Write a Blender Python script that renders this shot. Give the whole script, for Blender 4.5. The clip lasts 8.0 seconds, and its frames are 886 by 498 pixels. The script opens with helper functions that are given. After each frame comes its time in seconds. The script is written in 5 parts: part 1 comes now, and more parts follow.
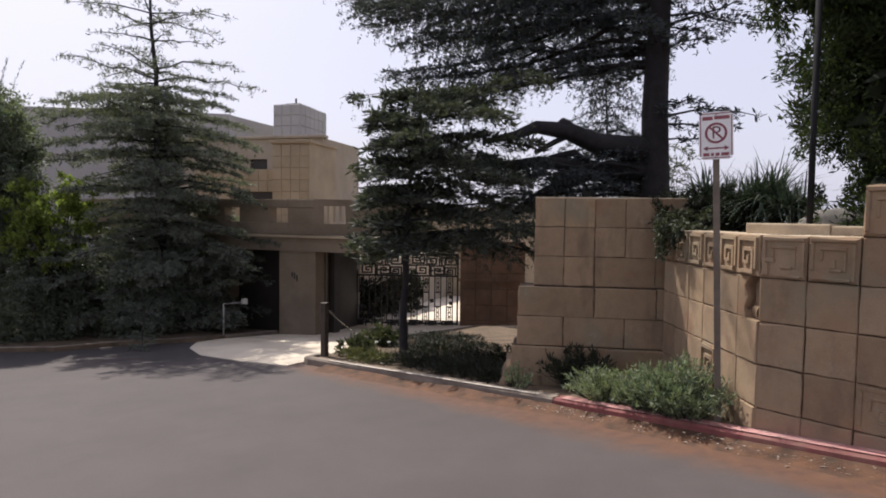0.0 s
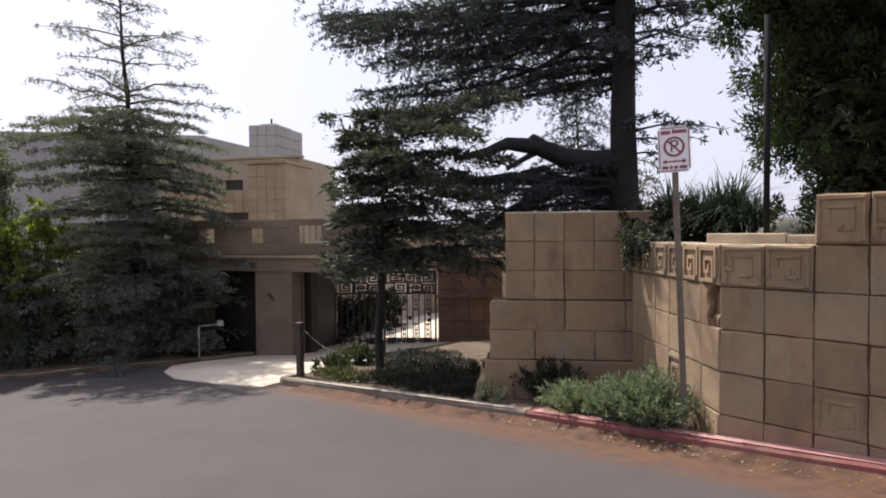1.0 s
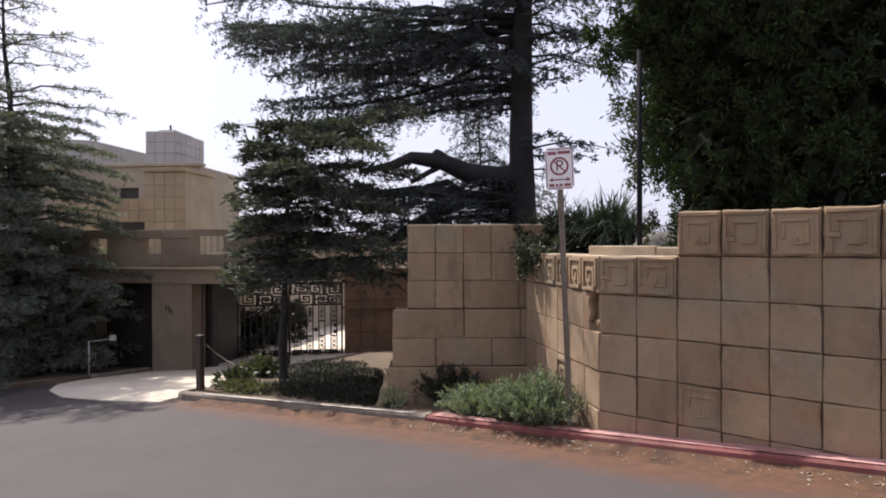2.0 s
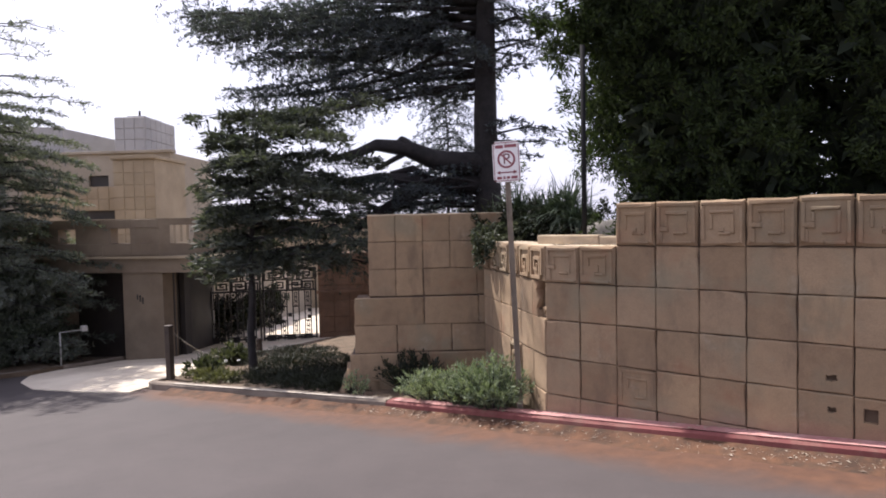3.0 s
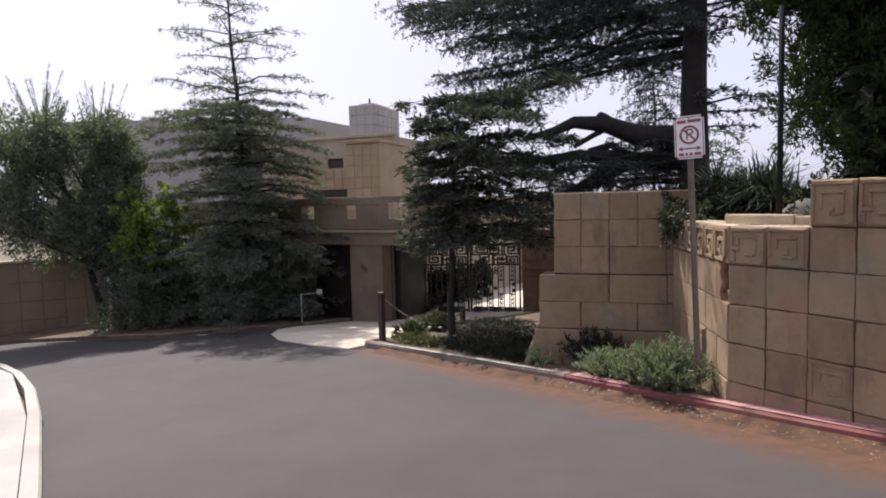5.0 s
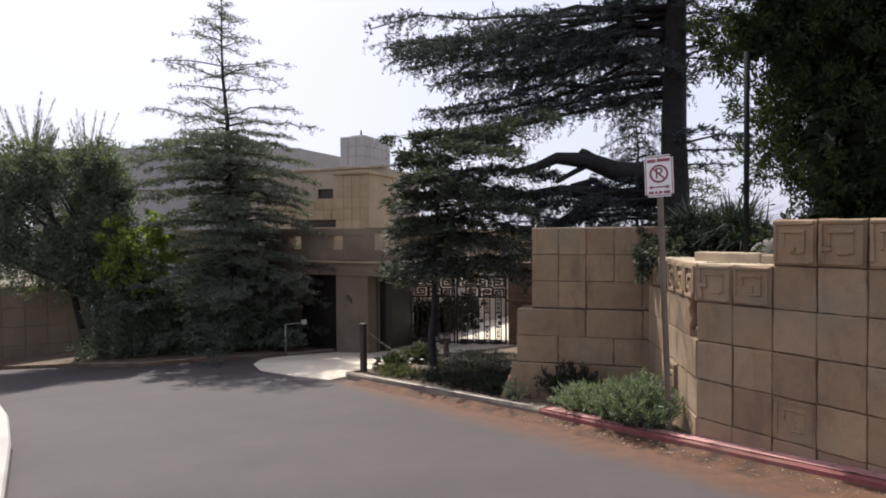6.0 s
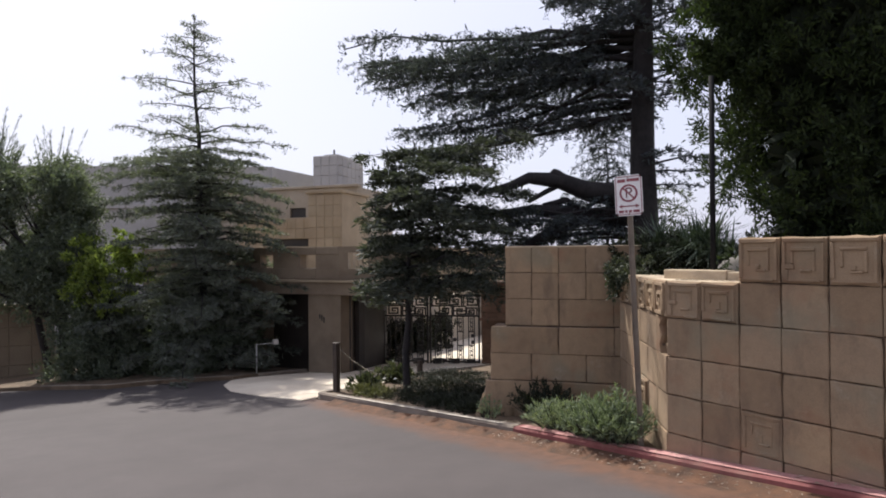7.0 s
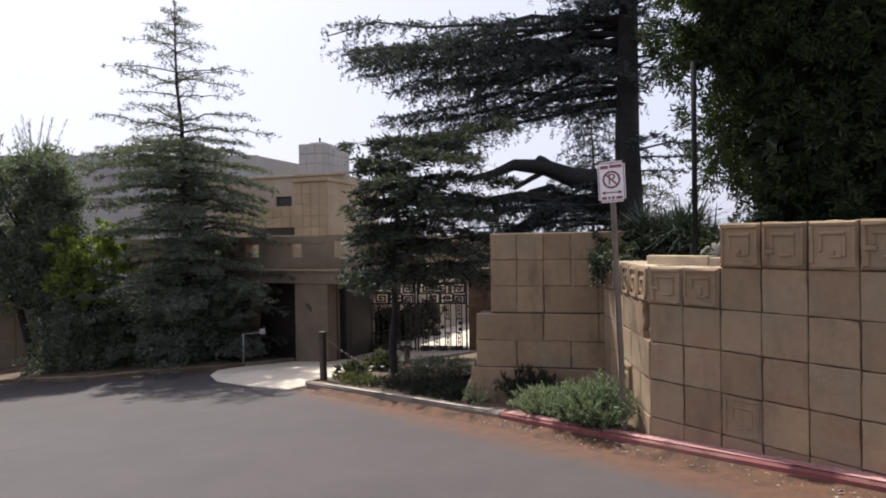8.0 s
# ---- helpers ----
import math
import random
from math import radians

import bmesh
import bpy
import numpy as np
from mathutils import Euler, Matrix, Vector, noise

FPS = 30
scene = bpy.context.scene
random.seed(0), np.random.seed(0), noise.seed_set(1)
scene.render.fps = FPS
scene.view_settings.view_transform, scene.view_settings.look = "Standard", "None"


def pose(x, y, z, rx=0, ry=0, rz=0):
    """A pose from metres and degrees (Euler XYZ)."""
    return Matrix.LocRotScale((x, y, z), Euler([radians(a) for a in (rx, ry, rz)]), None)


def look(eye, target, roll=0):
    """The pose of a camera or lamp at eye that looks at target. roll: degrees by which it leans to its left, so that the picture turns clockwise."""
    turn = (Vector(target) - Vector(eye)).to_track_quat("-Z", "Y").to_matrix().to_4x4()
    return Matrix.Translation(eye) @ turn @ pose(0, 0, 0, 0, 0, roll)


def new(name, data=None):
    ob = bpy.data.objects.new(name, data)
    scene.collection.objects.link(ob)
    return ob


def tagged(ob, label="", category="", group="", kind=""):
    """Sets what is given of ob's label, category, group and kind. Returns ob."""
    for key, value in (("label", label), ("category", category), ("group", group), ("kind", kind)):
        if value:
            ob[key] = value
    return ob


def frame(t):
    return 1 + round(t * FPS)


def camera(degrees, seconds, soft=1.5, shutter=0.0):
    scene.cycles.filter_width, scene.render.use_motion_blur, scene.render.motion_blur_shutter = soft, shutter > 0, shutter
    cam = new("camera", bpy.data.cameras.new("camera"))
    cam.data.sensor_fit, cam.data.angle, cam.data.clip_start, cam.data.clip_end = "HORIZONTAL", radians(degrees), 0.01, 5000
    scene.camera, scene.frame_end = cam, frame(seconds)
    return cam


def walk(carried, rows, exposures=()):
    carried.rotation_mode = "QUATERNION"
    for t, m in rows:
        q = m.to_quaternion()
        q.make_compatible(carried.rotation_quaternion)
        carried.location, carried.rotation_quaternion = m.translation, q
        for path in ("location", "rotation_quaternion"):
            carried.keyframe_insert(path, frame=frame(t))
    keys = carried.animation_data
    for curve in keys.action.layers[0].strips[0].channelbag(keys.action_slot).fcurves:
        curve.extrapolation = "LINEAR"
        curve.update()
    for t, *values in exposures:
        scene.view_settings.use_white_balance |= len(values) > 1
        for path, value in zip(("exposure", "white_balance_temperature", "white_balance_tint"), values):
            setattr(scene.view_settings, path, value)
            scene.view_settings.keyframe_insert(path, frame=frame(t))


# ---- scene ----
cam = camera(70.0, 8.0, soft=1.85)
PATH = [
    (0, (2.633, -5.993, 2.044), (1.094, -4.72, 1.942), 0.8),
    (0.5, (2.64, -5.861, 2.05), (1.139, -4.541, 1.981), -0.9),
    (1, (2.773, -5.937, 2.039), (1.271, -4.617, 1.991), -0.4),
    (1.5, (2.925, -5.993, 2.04), (1.469, -4.623, 1.986), 0.5),
    (2, (3.048, -6.089, 2.043), (1.75, -4.567, 2.029), -0.2),
    (2.2, (3.107, -6.152, 2.058), (1.865, -4.585, 2.029), -0.4),
    (3.3, (3.522, -5.931, 2.207), (2.236, -4.403, 2.096), -2.0),
    (3.5, (3.534, -5.862, 2.187), (2.146, -4.425, 2.077), -3.5),
    (4, (3.649, -5.973, 2.114), (2.101, -4.71, 2.042), -2.0),
    (4.5, (3.818, -6.108, 2.168), (2.154, -5.006, 2.029), 1.0),
    (4.7, (3.899, -6.032, 2.187), (2.199, -4.989, 2.036), -1.3),
    (6, (4.173, -5.772, 2.228), (2.482, -4.704, 2.185), -0.4),
    (6.5, (4.243, -5.795, 2.223), (2.585, -4.677, 2.24), -0.9),
    (7, (4.204, -5.817, 2.211), (2.561, -4.677, 2.229), -0.4),
    (7.5, (4.244, -5.823, 2.223), (2.589, -4.7, 2.22), -0.1),
    (8, (4.223, -5.767, 2.215), (2.601, -4.597, 2.193), -0.9),
]
walk(cam, [(t, look(eye, target, roll)) for t, eye, target, roll in PATH], exposures=[(0, 0.36, 6300, 13), (0.5, 0.47, 6290, 12), (1.0, 0.54, 6280, 12), (2.0, 0.59, 6200, 14), (3.5, 0.89, 6150, 16), (4.5, 0.50, 6200, 16), (6.0, 0.48, 6150, 11), (8.0, 0.48, 6150, 11)])

# ---- daylight: hazy bright sky, one sun far to the side and a little behind the walls ----
SUN_DIR = Vector((-0.640, 0.032, 0.766)).normalized()
world = bpy.data.worlds.new("sky")
scene.world = world
world.use_nodes = True
wn, wl = world.node_tree.nodes, world.node_tree.links
wn.clear()
sky = wn.new("ShaderNodeTexSky")
sky.sky_type = "NISHITA"
sky.sun_disc = False
sky.sun_elevation = math.asin(SUN_DIR.z)
sky.sun_rotation = math.atan2(SUN_DIR.x, SUN_DIR.y)
sky.air_density, sky.dust_density, sky.ozone_density = 1.0, 4.0, 1.0
haze = wn.new("ShaderNodeMix")
haze.data_type = "RGBA"
haze.inputs["Factor"].default_value = 0.65
haze.inputs["B"].default_value = (9.0, 8.9, 10.3, 1)
bg = wn.new("ShaderNodeBackground")
bg.inputs["Strength"].default_value = 0.082
wout = wn.new("ShaderNodeOutputWorld")
wl.new(sky.outputs["Color"], haze.inputs["A"])
wl.new(haze.outputs["Result"], bg.inputs["Color"])
wl.new(bg.outputs["Background"], wout.inputs["Surface"])
sun_data = bpy.data.lights.new("sun", "SUN")
sun_data.energy, sun_data.angle, sun_data.color = 5.0, radians(0.6), (1.0, 0.93, 0.82)
sun = new("sun", sun_data)
sun.matrix_world = look(SUN_DIR * 60, (0, 0, 0))


# ---- materials ----
def shader(name, rough=0.8, metal=0.0):
    m = bpy.data.materials.new(name)
    m.use_nodes = True
    b = m.node_tree.nodes["Principled BSDF"]
    b.inputs["Roughness"].default_value = rough
    b.inputs["Metallic"].default_value = metal
    return m, m.node_tree.nodes, m.node_tree.links, b


def noise_node(n, l, coord, scale, detail=6.0, rough=0.6):
    t = n.new("ShaderNodeTexNoise")
    t.inputs["Scale"].default_value = scale
    t.inputs["Detail"].default_value = detail
    t.inputs["Roughness"].default_value = rough
    l.new(coord, t.inputs["Vector"])
    return t.outputs["Fac"]


def ramp_node(n, l, fac, stops):
    r = n.new("ShaderNodeValToRGB")
    e = r.color_ramp.elements
    while len(e) < len(stops):
        e.new(0.5)
    for i, (p, c) in enumerate(stops):
        e[i].position = p
        e[i].color = (*c, 1) if len(c) == 3 else c
    l.new(fac, r.inputs["Fac"])
    return r.outputs["Color"]


def mix_node(n, l, fac, a, b, mode="MIX"):
    m = n.new("ShaderNodeMix")
    m.data_type = "RGBA"
    m.blend_type = mode
    for sock, v in (("Factor", fac), ("A", a), ("B", b)):
        if isinstance(v, (int, float)):
            m.inputs[sock].default_value = v
        elif isinstance(v, tuple):
            m.inputs[sock].default_value = (*v, 1)
        else:
            l.new(v, m.inputs[sock])
    return m.outputs["Result"]


def math_node(n, l, op, a, b=0.0):
    m = n.new("ShaderNodeMath")
    m.operation = op
    m.use_clamp = False
    for i, v in enumerate((a, b)):
        if isinstance(v, (int, float)):
            m.inputs[i].default_value = v
        else:
            l.new(v, m.inputs[i])
    return m.outputs[0]


def bump_node(n, l, b, height, strength, distance=0.01):
    k = n.new("ShaderNodeBump")
    k.inputs["Strength"].default_value = strength
    k.inputs["Distance"].default_value = distance
    l.new(height, k.inputs["Height"])
    l.new(k.outputs["Normal"], b.inputs["Normal"])


def world_coord(n):
    return n.new("ShaderNodeNewGeometry").outputs["Position"]


def mottled(name, dark, light, scale=1.5, fine=60.0, rough=0.85, bump=0.3, dist=0.004, stain=None, stain_scale=0.8, per_object=0.0, metal=0.0):
    """A worn surface: two tones in broad patches, fine grain in colour and relief, and stains."""
    m, n, l, b = shader(name, rough, metal)
    p = world_coord(n)
    broad, grain = noise_node(n, l, p, scale, 5), noise_node(n, l, p, fine, 3, 0.7)
    c = ramp_node(n, l, broad, [(0.32, dark), (0.68, light)])
    g = ramp_node(n, l, grain, [(0.25, (0.78, 0.78, 0.78)), (0.75, (1.15, 1.15, 1.15))])
    c = mix_node(n, l, 0.7, c, g, "MULTIPLY")
    if per_object:
        r = n.new("ShaderNodeObjectInfo").outputs["Random"]
        lo, hi = 1 - per_object, 1 + per_object
        c = mix_node(n, l, 1.0, c, ramp_node(n, l, r, [(0.0, (lo, lo, lo * 0.98)), (0.5, (1, 0.99, 0.97)), (1.0, (hi, hi, hi))]), "MULTIPLY")
    if stain:
        s = ramp_node(n, l, noise_node(n, l, p, stain_scale, 6, 0.65), [(0.50, (0, 0, 0)), (0.68, (1, 1, 1))])
        c = mix_node(n, l, math_node(n, l, "MULTIPLY", s, 0.55), c, stain)
    l.new(c, b.inputs["Base Color"])
    bump_node(n, l, b, math_node(n, l, "ADD", math_node(n, l, "MULTIPLY", broad, 0.6), grain), bump, dist)
    return m


def block_material():
    """Cast concrete made with local granite sand: every block its own tone, blotched, streaked and worn."""
    m, n, l, bs = shader("cast_concrete_block", 0.92)
    p = world_coord(n)
    rnd = n.new("ShaderNodeObjectInfo").outputs["Random"]
    broad, mid, fine = noise_node(n, l, p, 1.1, 4), noise_node(n, l, p, 7.5, 6, 0.65), noise_node(n, l, p, 110, 3, 0.75)
    c = ramp_node(n, l, rnd, [(0.0, (0.220, 0.150, 0.091)), (0.35, (0.260, 0.182, 0.111)), (0.7, (0.282, 0.200, 0.126)), (1.0, (0.320, 0.225, 0.135))])
    c = mix_node(n, l, 0.55, c, ramp_node(n, l, mid, [(0.25, (0.72, 0.70, 0.69)), (0.5, (1.0, 1.0, 1.0)), (0.78, (1.22, 1.2, 1.16))]), "MULTIPLY")
    c = mix_node(n, l, 0.6, c, ramp_node(n, l, broad, [(0.3, (0.78, 0.77, 0.78)), (0.7, (1.15, 1.14, 1.10))]), "MULTIPLY")
    c = mix_node(n, l, 0.7, c, ramp_node(n, l, fine, [(0.25, (0.72, 0.72, 0.72)), (0.75, (1.2, 1.2, 1.2))]), "MULTIPLY")
    # dark run-off stains, longer than wide
    squash = n.new("ShaderNodeMapping")
    squash.inputs["Scale"].default_value = (2.6, 2.6, 0.9)
    l.new(p, squash.inputs["Vector"])
    s = ramp_node(n, l, noise_node(n, l, squash.outputs[0], 1.0, 7, 0.7), [(0.52, (0, 0, 0)), (0.66, (1, 1, 1))])
    c = mix_node(n, l, math_node(n, l, "MULTIPLY", s, 0.50), c, (0.120, 0.084, 0.058))
    # greenish damp and reddish iron patches
    gpatch = ramp_node(n, l, noise_node(n, l, p, 1.7, 3, 0.5), [(0.52, (0, 0, 0)), (0.68, (1, 1, 1))])
    c = mix_node(n, l, math_node(n, l, "MULTIPLY", gpatch, 0.5), c, (0.185, 0.172, 0.120))
    off = n.new("ShaderNodeMapping")
    off.inputs["Location"].default_value = (13.0, 5.0, 2.0)
    l.new(p, off.inputs["Vector"])
    rpatch = ramp_node(n, l, noise_node(n, l, off.outputs[0], 2.3, 5, 0.6), [(0.57, (0, 0, 0)), (0.72, (1, 1, 1))])
    c = mix_node(n, l, math_node(n, l, "MULTIPLY", rpatch, 0.6), c, (0.235, 0.125, 0.072))
    # pale bloom
    w = ramp_node(n, l, noise_node(n, l, p, 3.4, 6, 0.7), [(0.60, (0, 0, 0)), (0.76, (1, 1, 1))])
    c = mix_node(n, l, math_node(n, l, "MULTIPLY", w, 0.4), c, (0.42, 0.35, 0.27))
    # pink overspray of the kerb paint on the lowest course, thin and ragged
    sep = n.new("ShaderNodeSeparateXYZ")
    l.new(p, sep.inputs[0])
    over = math_node(n, l, "SUBTRACT", sep.outputs["Z"], math_node(n, l, "MULTIPLY", sep.outputs["X"], 0.09))
    over = math_node(n, l, "ADD", over, math_node(n, l, "MULTIPLY", noise_node(n, l, p, 3.0, 5, 0.65), 0.34))
    band = n.new("ShaderNodeMapRange")
    band.inputs["From Min"].default_value, band.inputs["From Max"].default_value = 0.42, 0.24
    l.new(over, band.inputs["Value"])
    street = n.new("ShaderNodeMapRange")
    street.inputs["From Min"].default_value, street.inputs["From Max"].default_value = -0.2, 0.3
    l.new(sep.outputs["X"], street.inputs["Value"])
    c = mix_node(n, l, math_node(n, l, "MULTIPLY", math_node(n, l, "MULTIPLY", band.outputs[0], street.outputs[0]), 0.42), c, (0.30, 0.135, 0.105))
    l.new(c, bs.inputs["Base Color"])
    bump_node(n, l, bs, math_node(n, l, "ADD", mid, math_node(n, l, "MULTIPLY", fine, 0.5)), 0.7, 0.008)
    return m


M_BLOCK = block_material()
M_JOINT = mottled("joint_mortar", (0.085, 0.056, 0.038), (0.135, 0.092, 0.062), 4, 80, 0.95)
M_COPING = mottled("weathered_coping", (0.42, 0.33, 0.22), (0.56, 0.46, 0.33), 3, 70, 0.9, 0.5, 0.006, (0.22, 0.17, 0.12), 1.6)
M_HOUSE = mottled("house_concrete", (0.27, 0.21, 0.14), (0.37, 0.30, 0.21), 0.7, 40, 0.9, 0.3, 0.005, (0.20, 0.16, 0.11), 0.5, 0.08)
# Copies of the house concrete with distant haze and shade put into the colour
M_HOUSE_FAR = mottled("house_concrete_hazed", (0.31, 0.298, 0.290), (0.39, 0.376, 0.366), 0.5, 30, 0.9, 0.3, 0.005)
M_HOUSE_MID = mottled("house_concrete_shaded", (0.27, 0.225, 0.17), (0.35, 0.30, 0.235), 0.6, 40, 0.9, 0.3, 0.005, (0.18, 0.15, 0.11), 0.5)
# Shade on the ground storey, parapet and garden wall is put into this colour
M_HOUSE_LOW = mottled("shade_toned_concrete", (0.150, 0.112, 0.076), (0.215, 0.168, 0.118), 0.7, 40, 0.9, 0.3, 0.005, (0.10, 0.078, 0.055), 0.6)
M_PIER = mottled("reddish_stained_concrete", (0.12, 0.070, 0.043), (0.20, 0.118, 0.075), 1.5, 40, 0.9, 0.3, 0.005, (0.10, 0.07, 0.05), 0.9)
M_APRON = mottled("pale_driveway_concrete", (0.56, 0.48, 0.38), (0.68, 0.60, 0.48), 0.8, 50, 0.9, 0.3, 0.003, (0.38, 0.31, 0.23), 0.6)
M_PAVE = mottled("pale_sidewalk_concrete", (0.32, 0.30, 0.275), (0.42, 0.395, 0.36), 0.8, 70, 0.9, 0.3, 0.003, (0.30, 0.27, 0.23), 0.9)
# One kerb in two tones: sunlit top and shaded face put into the colours
M_KERBTOP = mottled("lit_kerb_top", (0.36, 0.32, 0.27), (0.55, 0.49, 0.42), 3.0, 60, 0.9, 0.4, 0.005, (0.22, 0.17, 0.13), 2.2)
M_KERB = mottled("shaded_kerb_concrete", (0.12, 0.095, 0.075), (0.26, 0.215, 0.17), 2.0, 60, 0.9, 0.4, 0.005, (0.17, 0.13, 0.10), 1.2)
M_RED = mottled("worn_red_kerb_paint", (0.15, 0.040, 0.036), (0.25, 0.080, 0.072), 2.5, 50, 0.8, 0.5, 0.006, (0.24, 0.15, 0.11), 3.2)
M_PINK = mottled("worn_pink_kerb_top", (0.34, 0.15, 0.14), (0.50, 0.29, 0.27), 3.5, 70, 0.85, 0.4, 0.004, (0.24, 0.09, 0.085), 1.8)
M_ROCK = mottled("grey_rock", (0.12, 0.11, 0.10), (0.24, 0.22, 0.20), 4, 40, 0.9, 0.6, 0.01)
M_SOIL = mottled("dry_garden_soil", (0.07, 0.05, 0.03), (0.16, 0.11, 0.07), 2.0, 30, 0.95, 0.8, 0.03)
M_EARTH = mottled("hillside_earth", (0.10, 0.085, 0.05), (0.17, 0.14, 0.09), 0.3, 8, 0.95, 0.8, 0.05)
M_IRON = mottled("black_wrought_iron", (0.012, 0.012, 0.012), (0.03, 0.026, 0.022), 12, 120, 0.65, 0.3, 0.001, (0.05, 0.03, 0.02), 6, 0, 0.1)
M_POLE = mottled("dark_pole_paint", (0.010, 0.010, 0.011), (0.018, 0.018, 0.019), 6, 90, 0.85)
M_POLE.node_tree.nodes["Principled BSDF"].inputs["Specular IOR Level"].default_value = 0.1
# Near-black, with the shade inside recesses and openings put into the colour
M_DARK = mottled("dark_opening_shade", (0.018, 0.014, 0.012), (0.035, 0.027, 0.021), 2, 60, 0.6)
M_POST = mottled("dark_stained_wood_post", (0.035, 0.024, 0.018), (0.07, 0.05, 0.035), 6, 90, 0.8)
M_BARK = mottled("conifer_bark", (0.015, 0.013, 0.014), (0.036, 0.031, 0.031), 5, 40, 0.95, 1.0, 0.02)
M_GALV = mottled("galvanised_steel", (0.17, 0.14, 0.11), (0.26, 0.215, 0.17), 8, 90, 0.6, 0.2, 0.001, (0.16, 0.10, 0.06), 4, 0, 0.4)
M_WHITE = mottled("white_sign_enamel", (0.66, 0.64, 0.64), (0.76, 0.75, 0.75), 5, 90, 0.45, 0.1, 0.001)
M_SIGNRED = mottled("faded_red_sign_ink", (0.18, 0.035, 0.050), (0.26, 0.068, 0.085), 8, 80, 0.5, 0.1, 0.001)
M_SIGNDARK = mottled("dark_sign_ink", (0.10, 0.03, 0.04), (0.16, 0.05, 0.06), 8, 80, 0.5, 0.1, 0.001)
M_STEEL = mottled("chain_steel", (0.10, 0.09, 0.08), (0.20, 0.18, 0.16), 20, 120, 0.45, 0.2, 0.001, None, 1, 0, 0.8)
# Greyed below white so that the pipe's shade lies in the paint
M_PIPE = mottled("shade_greyed_pipe", (0.26, 0.25, 0.23), (0.36, 0.35, 0.33), 5, 80, 0.5)
M_PETAL = mottled("white_petals", (0.70, 0.69, 0.64), (0.82, 0.81, 0.77), 20, 120, 0.7)
M_LITTER = mottled("dry_leaf_litter", (0.20, 0.14, 0.09), (0.52, 0.46, 0.38), 14, 90, 0.9)


def asphalt():
    m, n, l, b = shader("worn_asphalt", 0.88)
    p = world_coord(n)
    broad, mid, grain = noise_node(n, l, p, 0.35, 4), noise_node(n, l, p, 2.2, 6), noise_node(n, l, p, 120, 2, 0.8)
    c = ramp_node(n, l, broad, [(0.3, (0.047, 0.038, 0.0375)), (0.7, (0.065, 0.0535, 0.0525))])
    c = mix_node(n, l, 0.5, c, ramp_node(n, l, mid, [(0.3, (0.80, 0.80, 0.80)), (0.7, (1.12, 1.11, 1.10))]), "MULTIPLY")
    c = mix_node(n, l, 0.8, c, ramp_node(n, l, grain, [(0.3, (0.7, 0.7, 0.7)), (0.72, (1.3, 1.3, 1.3))]), "MULTIPLY")
    # ochre grit washed against the kerb
    sep = n.new("ShaderNodeSeparateXYZ")
    l.new(p, sep.inputs[0])
    edge = math_node(n, l, "ADD", sep.outputs["Y"], math_node(n, l, "MULTIPLY", math_node(n, l, "SUBTRACT", noise_node(n, l, p, 1.6, 5), 0.5), 0.7))
    near = n.new("ShaderNodeMapRange")
    near.inputs["From Min"].default_value, near.inputs["From Max"].default_value = -1.12, -0.66
    l.new(edge, near.inputs["Value"])
    along = n.new("ShaderNodeMapRange")
    along.inputs["From Min"].default_value, along.inputs["From Max"].default_value = -9.0, -7.2
    l.new(sep.outputs["X"], along.inputs["Value"])
    grit = math_node(n, l, "MULTIPLY", math_node(n, l, "MULTIPLY", near.outputs[0], along.outputs[0]), 0.9)
    ochre = ramp_node(n, l, noise_node(n, l, p, 7, 6), [(0.3, (0.068, 0.029, 0.014)), (0.7, (0.122, 0.054, 0.026))])
    c = mix_node(n, l, grit, c, ochre)
    l.new(c, b.inputs["Base Color"])
    bump_node(n, l, b, grain, 0.5, 0.004)
    return m


M_ROAD = asphalt()


def leaf_material(name, dark, light, glow=0.35, rough=0.55):
    m, n, l, b = shader(name, rough)
    b.inputs["Specular IOR Level"].default_value = 0.2
    r = n.new("ShaderNodeNewGeometry").outputs["Random Per Island"]
    patch_ = noise_node(n, l, world_coord(n), 1.3, 3)
    c = ramp_node(n, l, r, [(0.0, dark), (1.0, light)])
    c = mix_node(n, l, 0.6, c, ramp_node(n, l, patch_, [(0.3, (0.7, 0.75, 0.7)), (0.7, (1.25, 1.2, 1.1))]), "MULTIPLY")
    l.new(c, b.inputs["Base Color"])
    tr = n.new("ShaderNodeBsdfTranslucent")
    l.new(mix_node(n, l, 1.0, c, (1.5, 1.7, 0.8), "MULTIPLY"), tr.inputs["Color"])
    mx = n.new("ShaderNodeMixShader")
    mx.inputs[0].default_value = glow
    l.new(b.outputs[0], mx.inputs[1])
    l.new(tr.outputs[0], mx.inputs[2])
    l.new(mx.outputs[0], n["Material Output"].inputs["Surface"])
    return m


# Old and young cedar needles are paled to carry the haze in their colour
M_CEDAR = leaf_material("cedar_needles", (0.048, 0.056, 0.070), (0.094, 0.106, 0.124), 0.16, 0.7)
M_CEDAR_PALE = leaf_material("young_cedar_needles", (0.076, 0.084, 0.079), (0.148, 0.158, 0.144), 0.25, 0.7)
M_MIDCEDAR = leaf_material("spreading_cedar_needles", (0.030, 0.035, 0.033), (0.086, 0.094, 0.080), 0.2, 0.7)
M_BROAD = leaf_material("glossy_dark_leaves", (0.014, 0.019, 0.012), (0.044, 0.062, 0.022), 0.30, 0.8)
M_LIME = leaf_material("sunlit_lime_leaves", (0.09, 0.125, 0.035), (0.25, 0.29, 0.085), 0.45)
# Lifted and greyed, the veil of haze put into the leaf colour
M_DEEP = leaf_material("haze_lifted_leaves", (0.078, 0.092, 0.078), (0.160, 0.180, 0.140), 0.28)
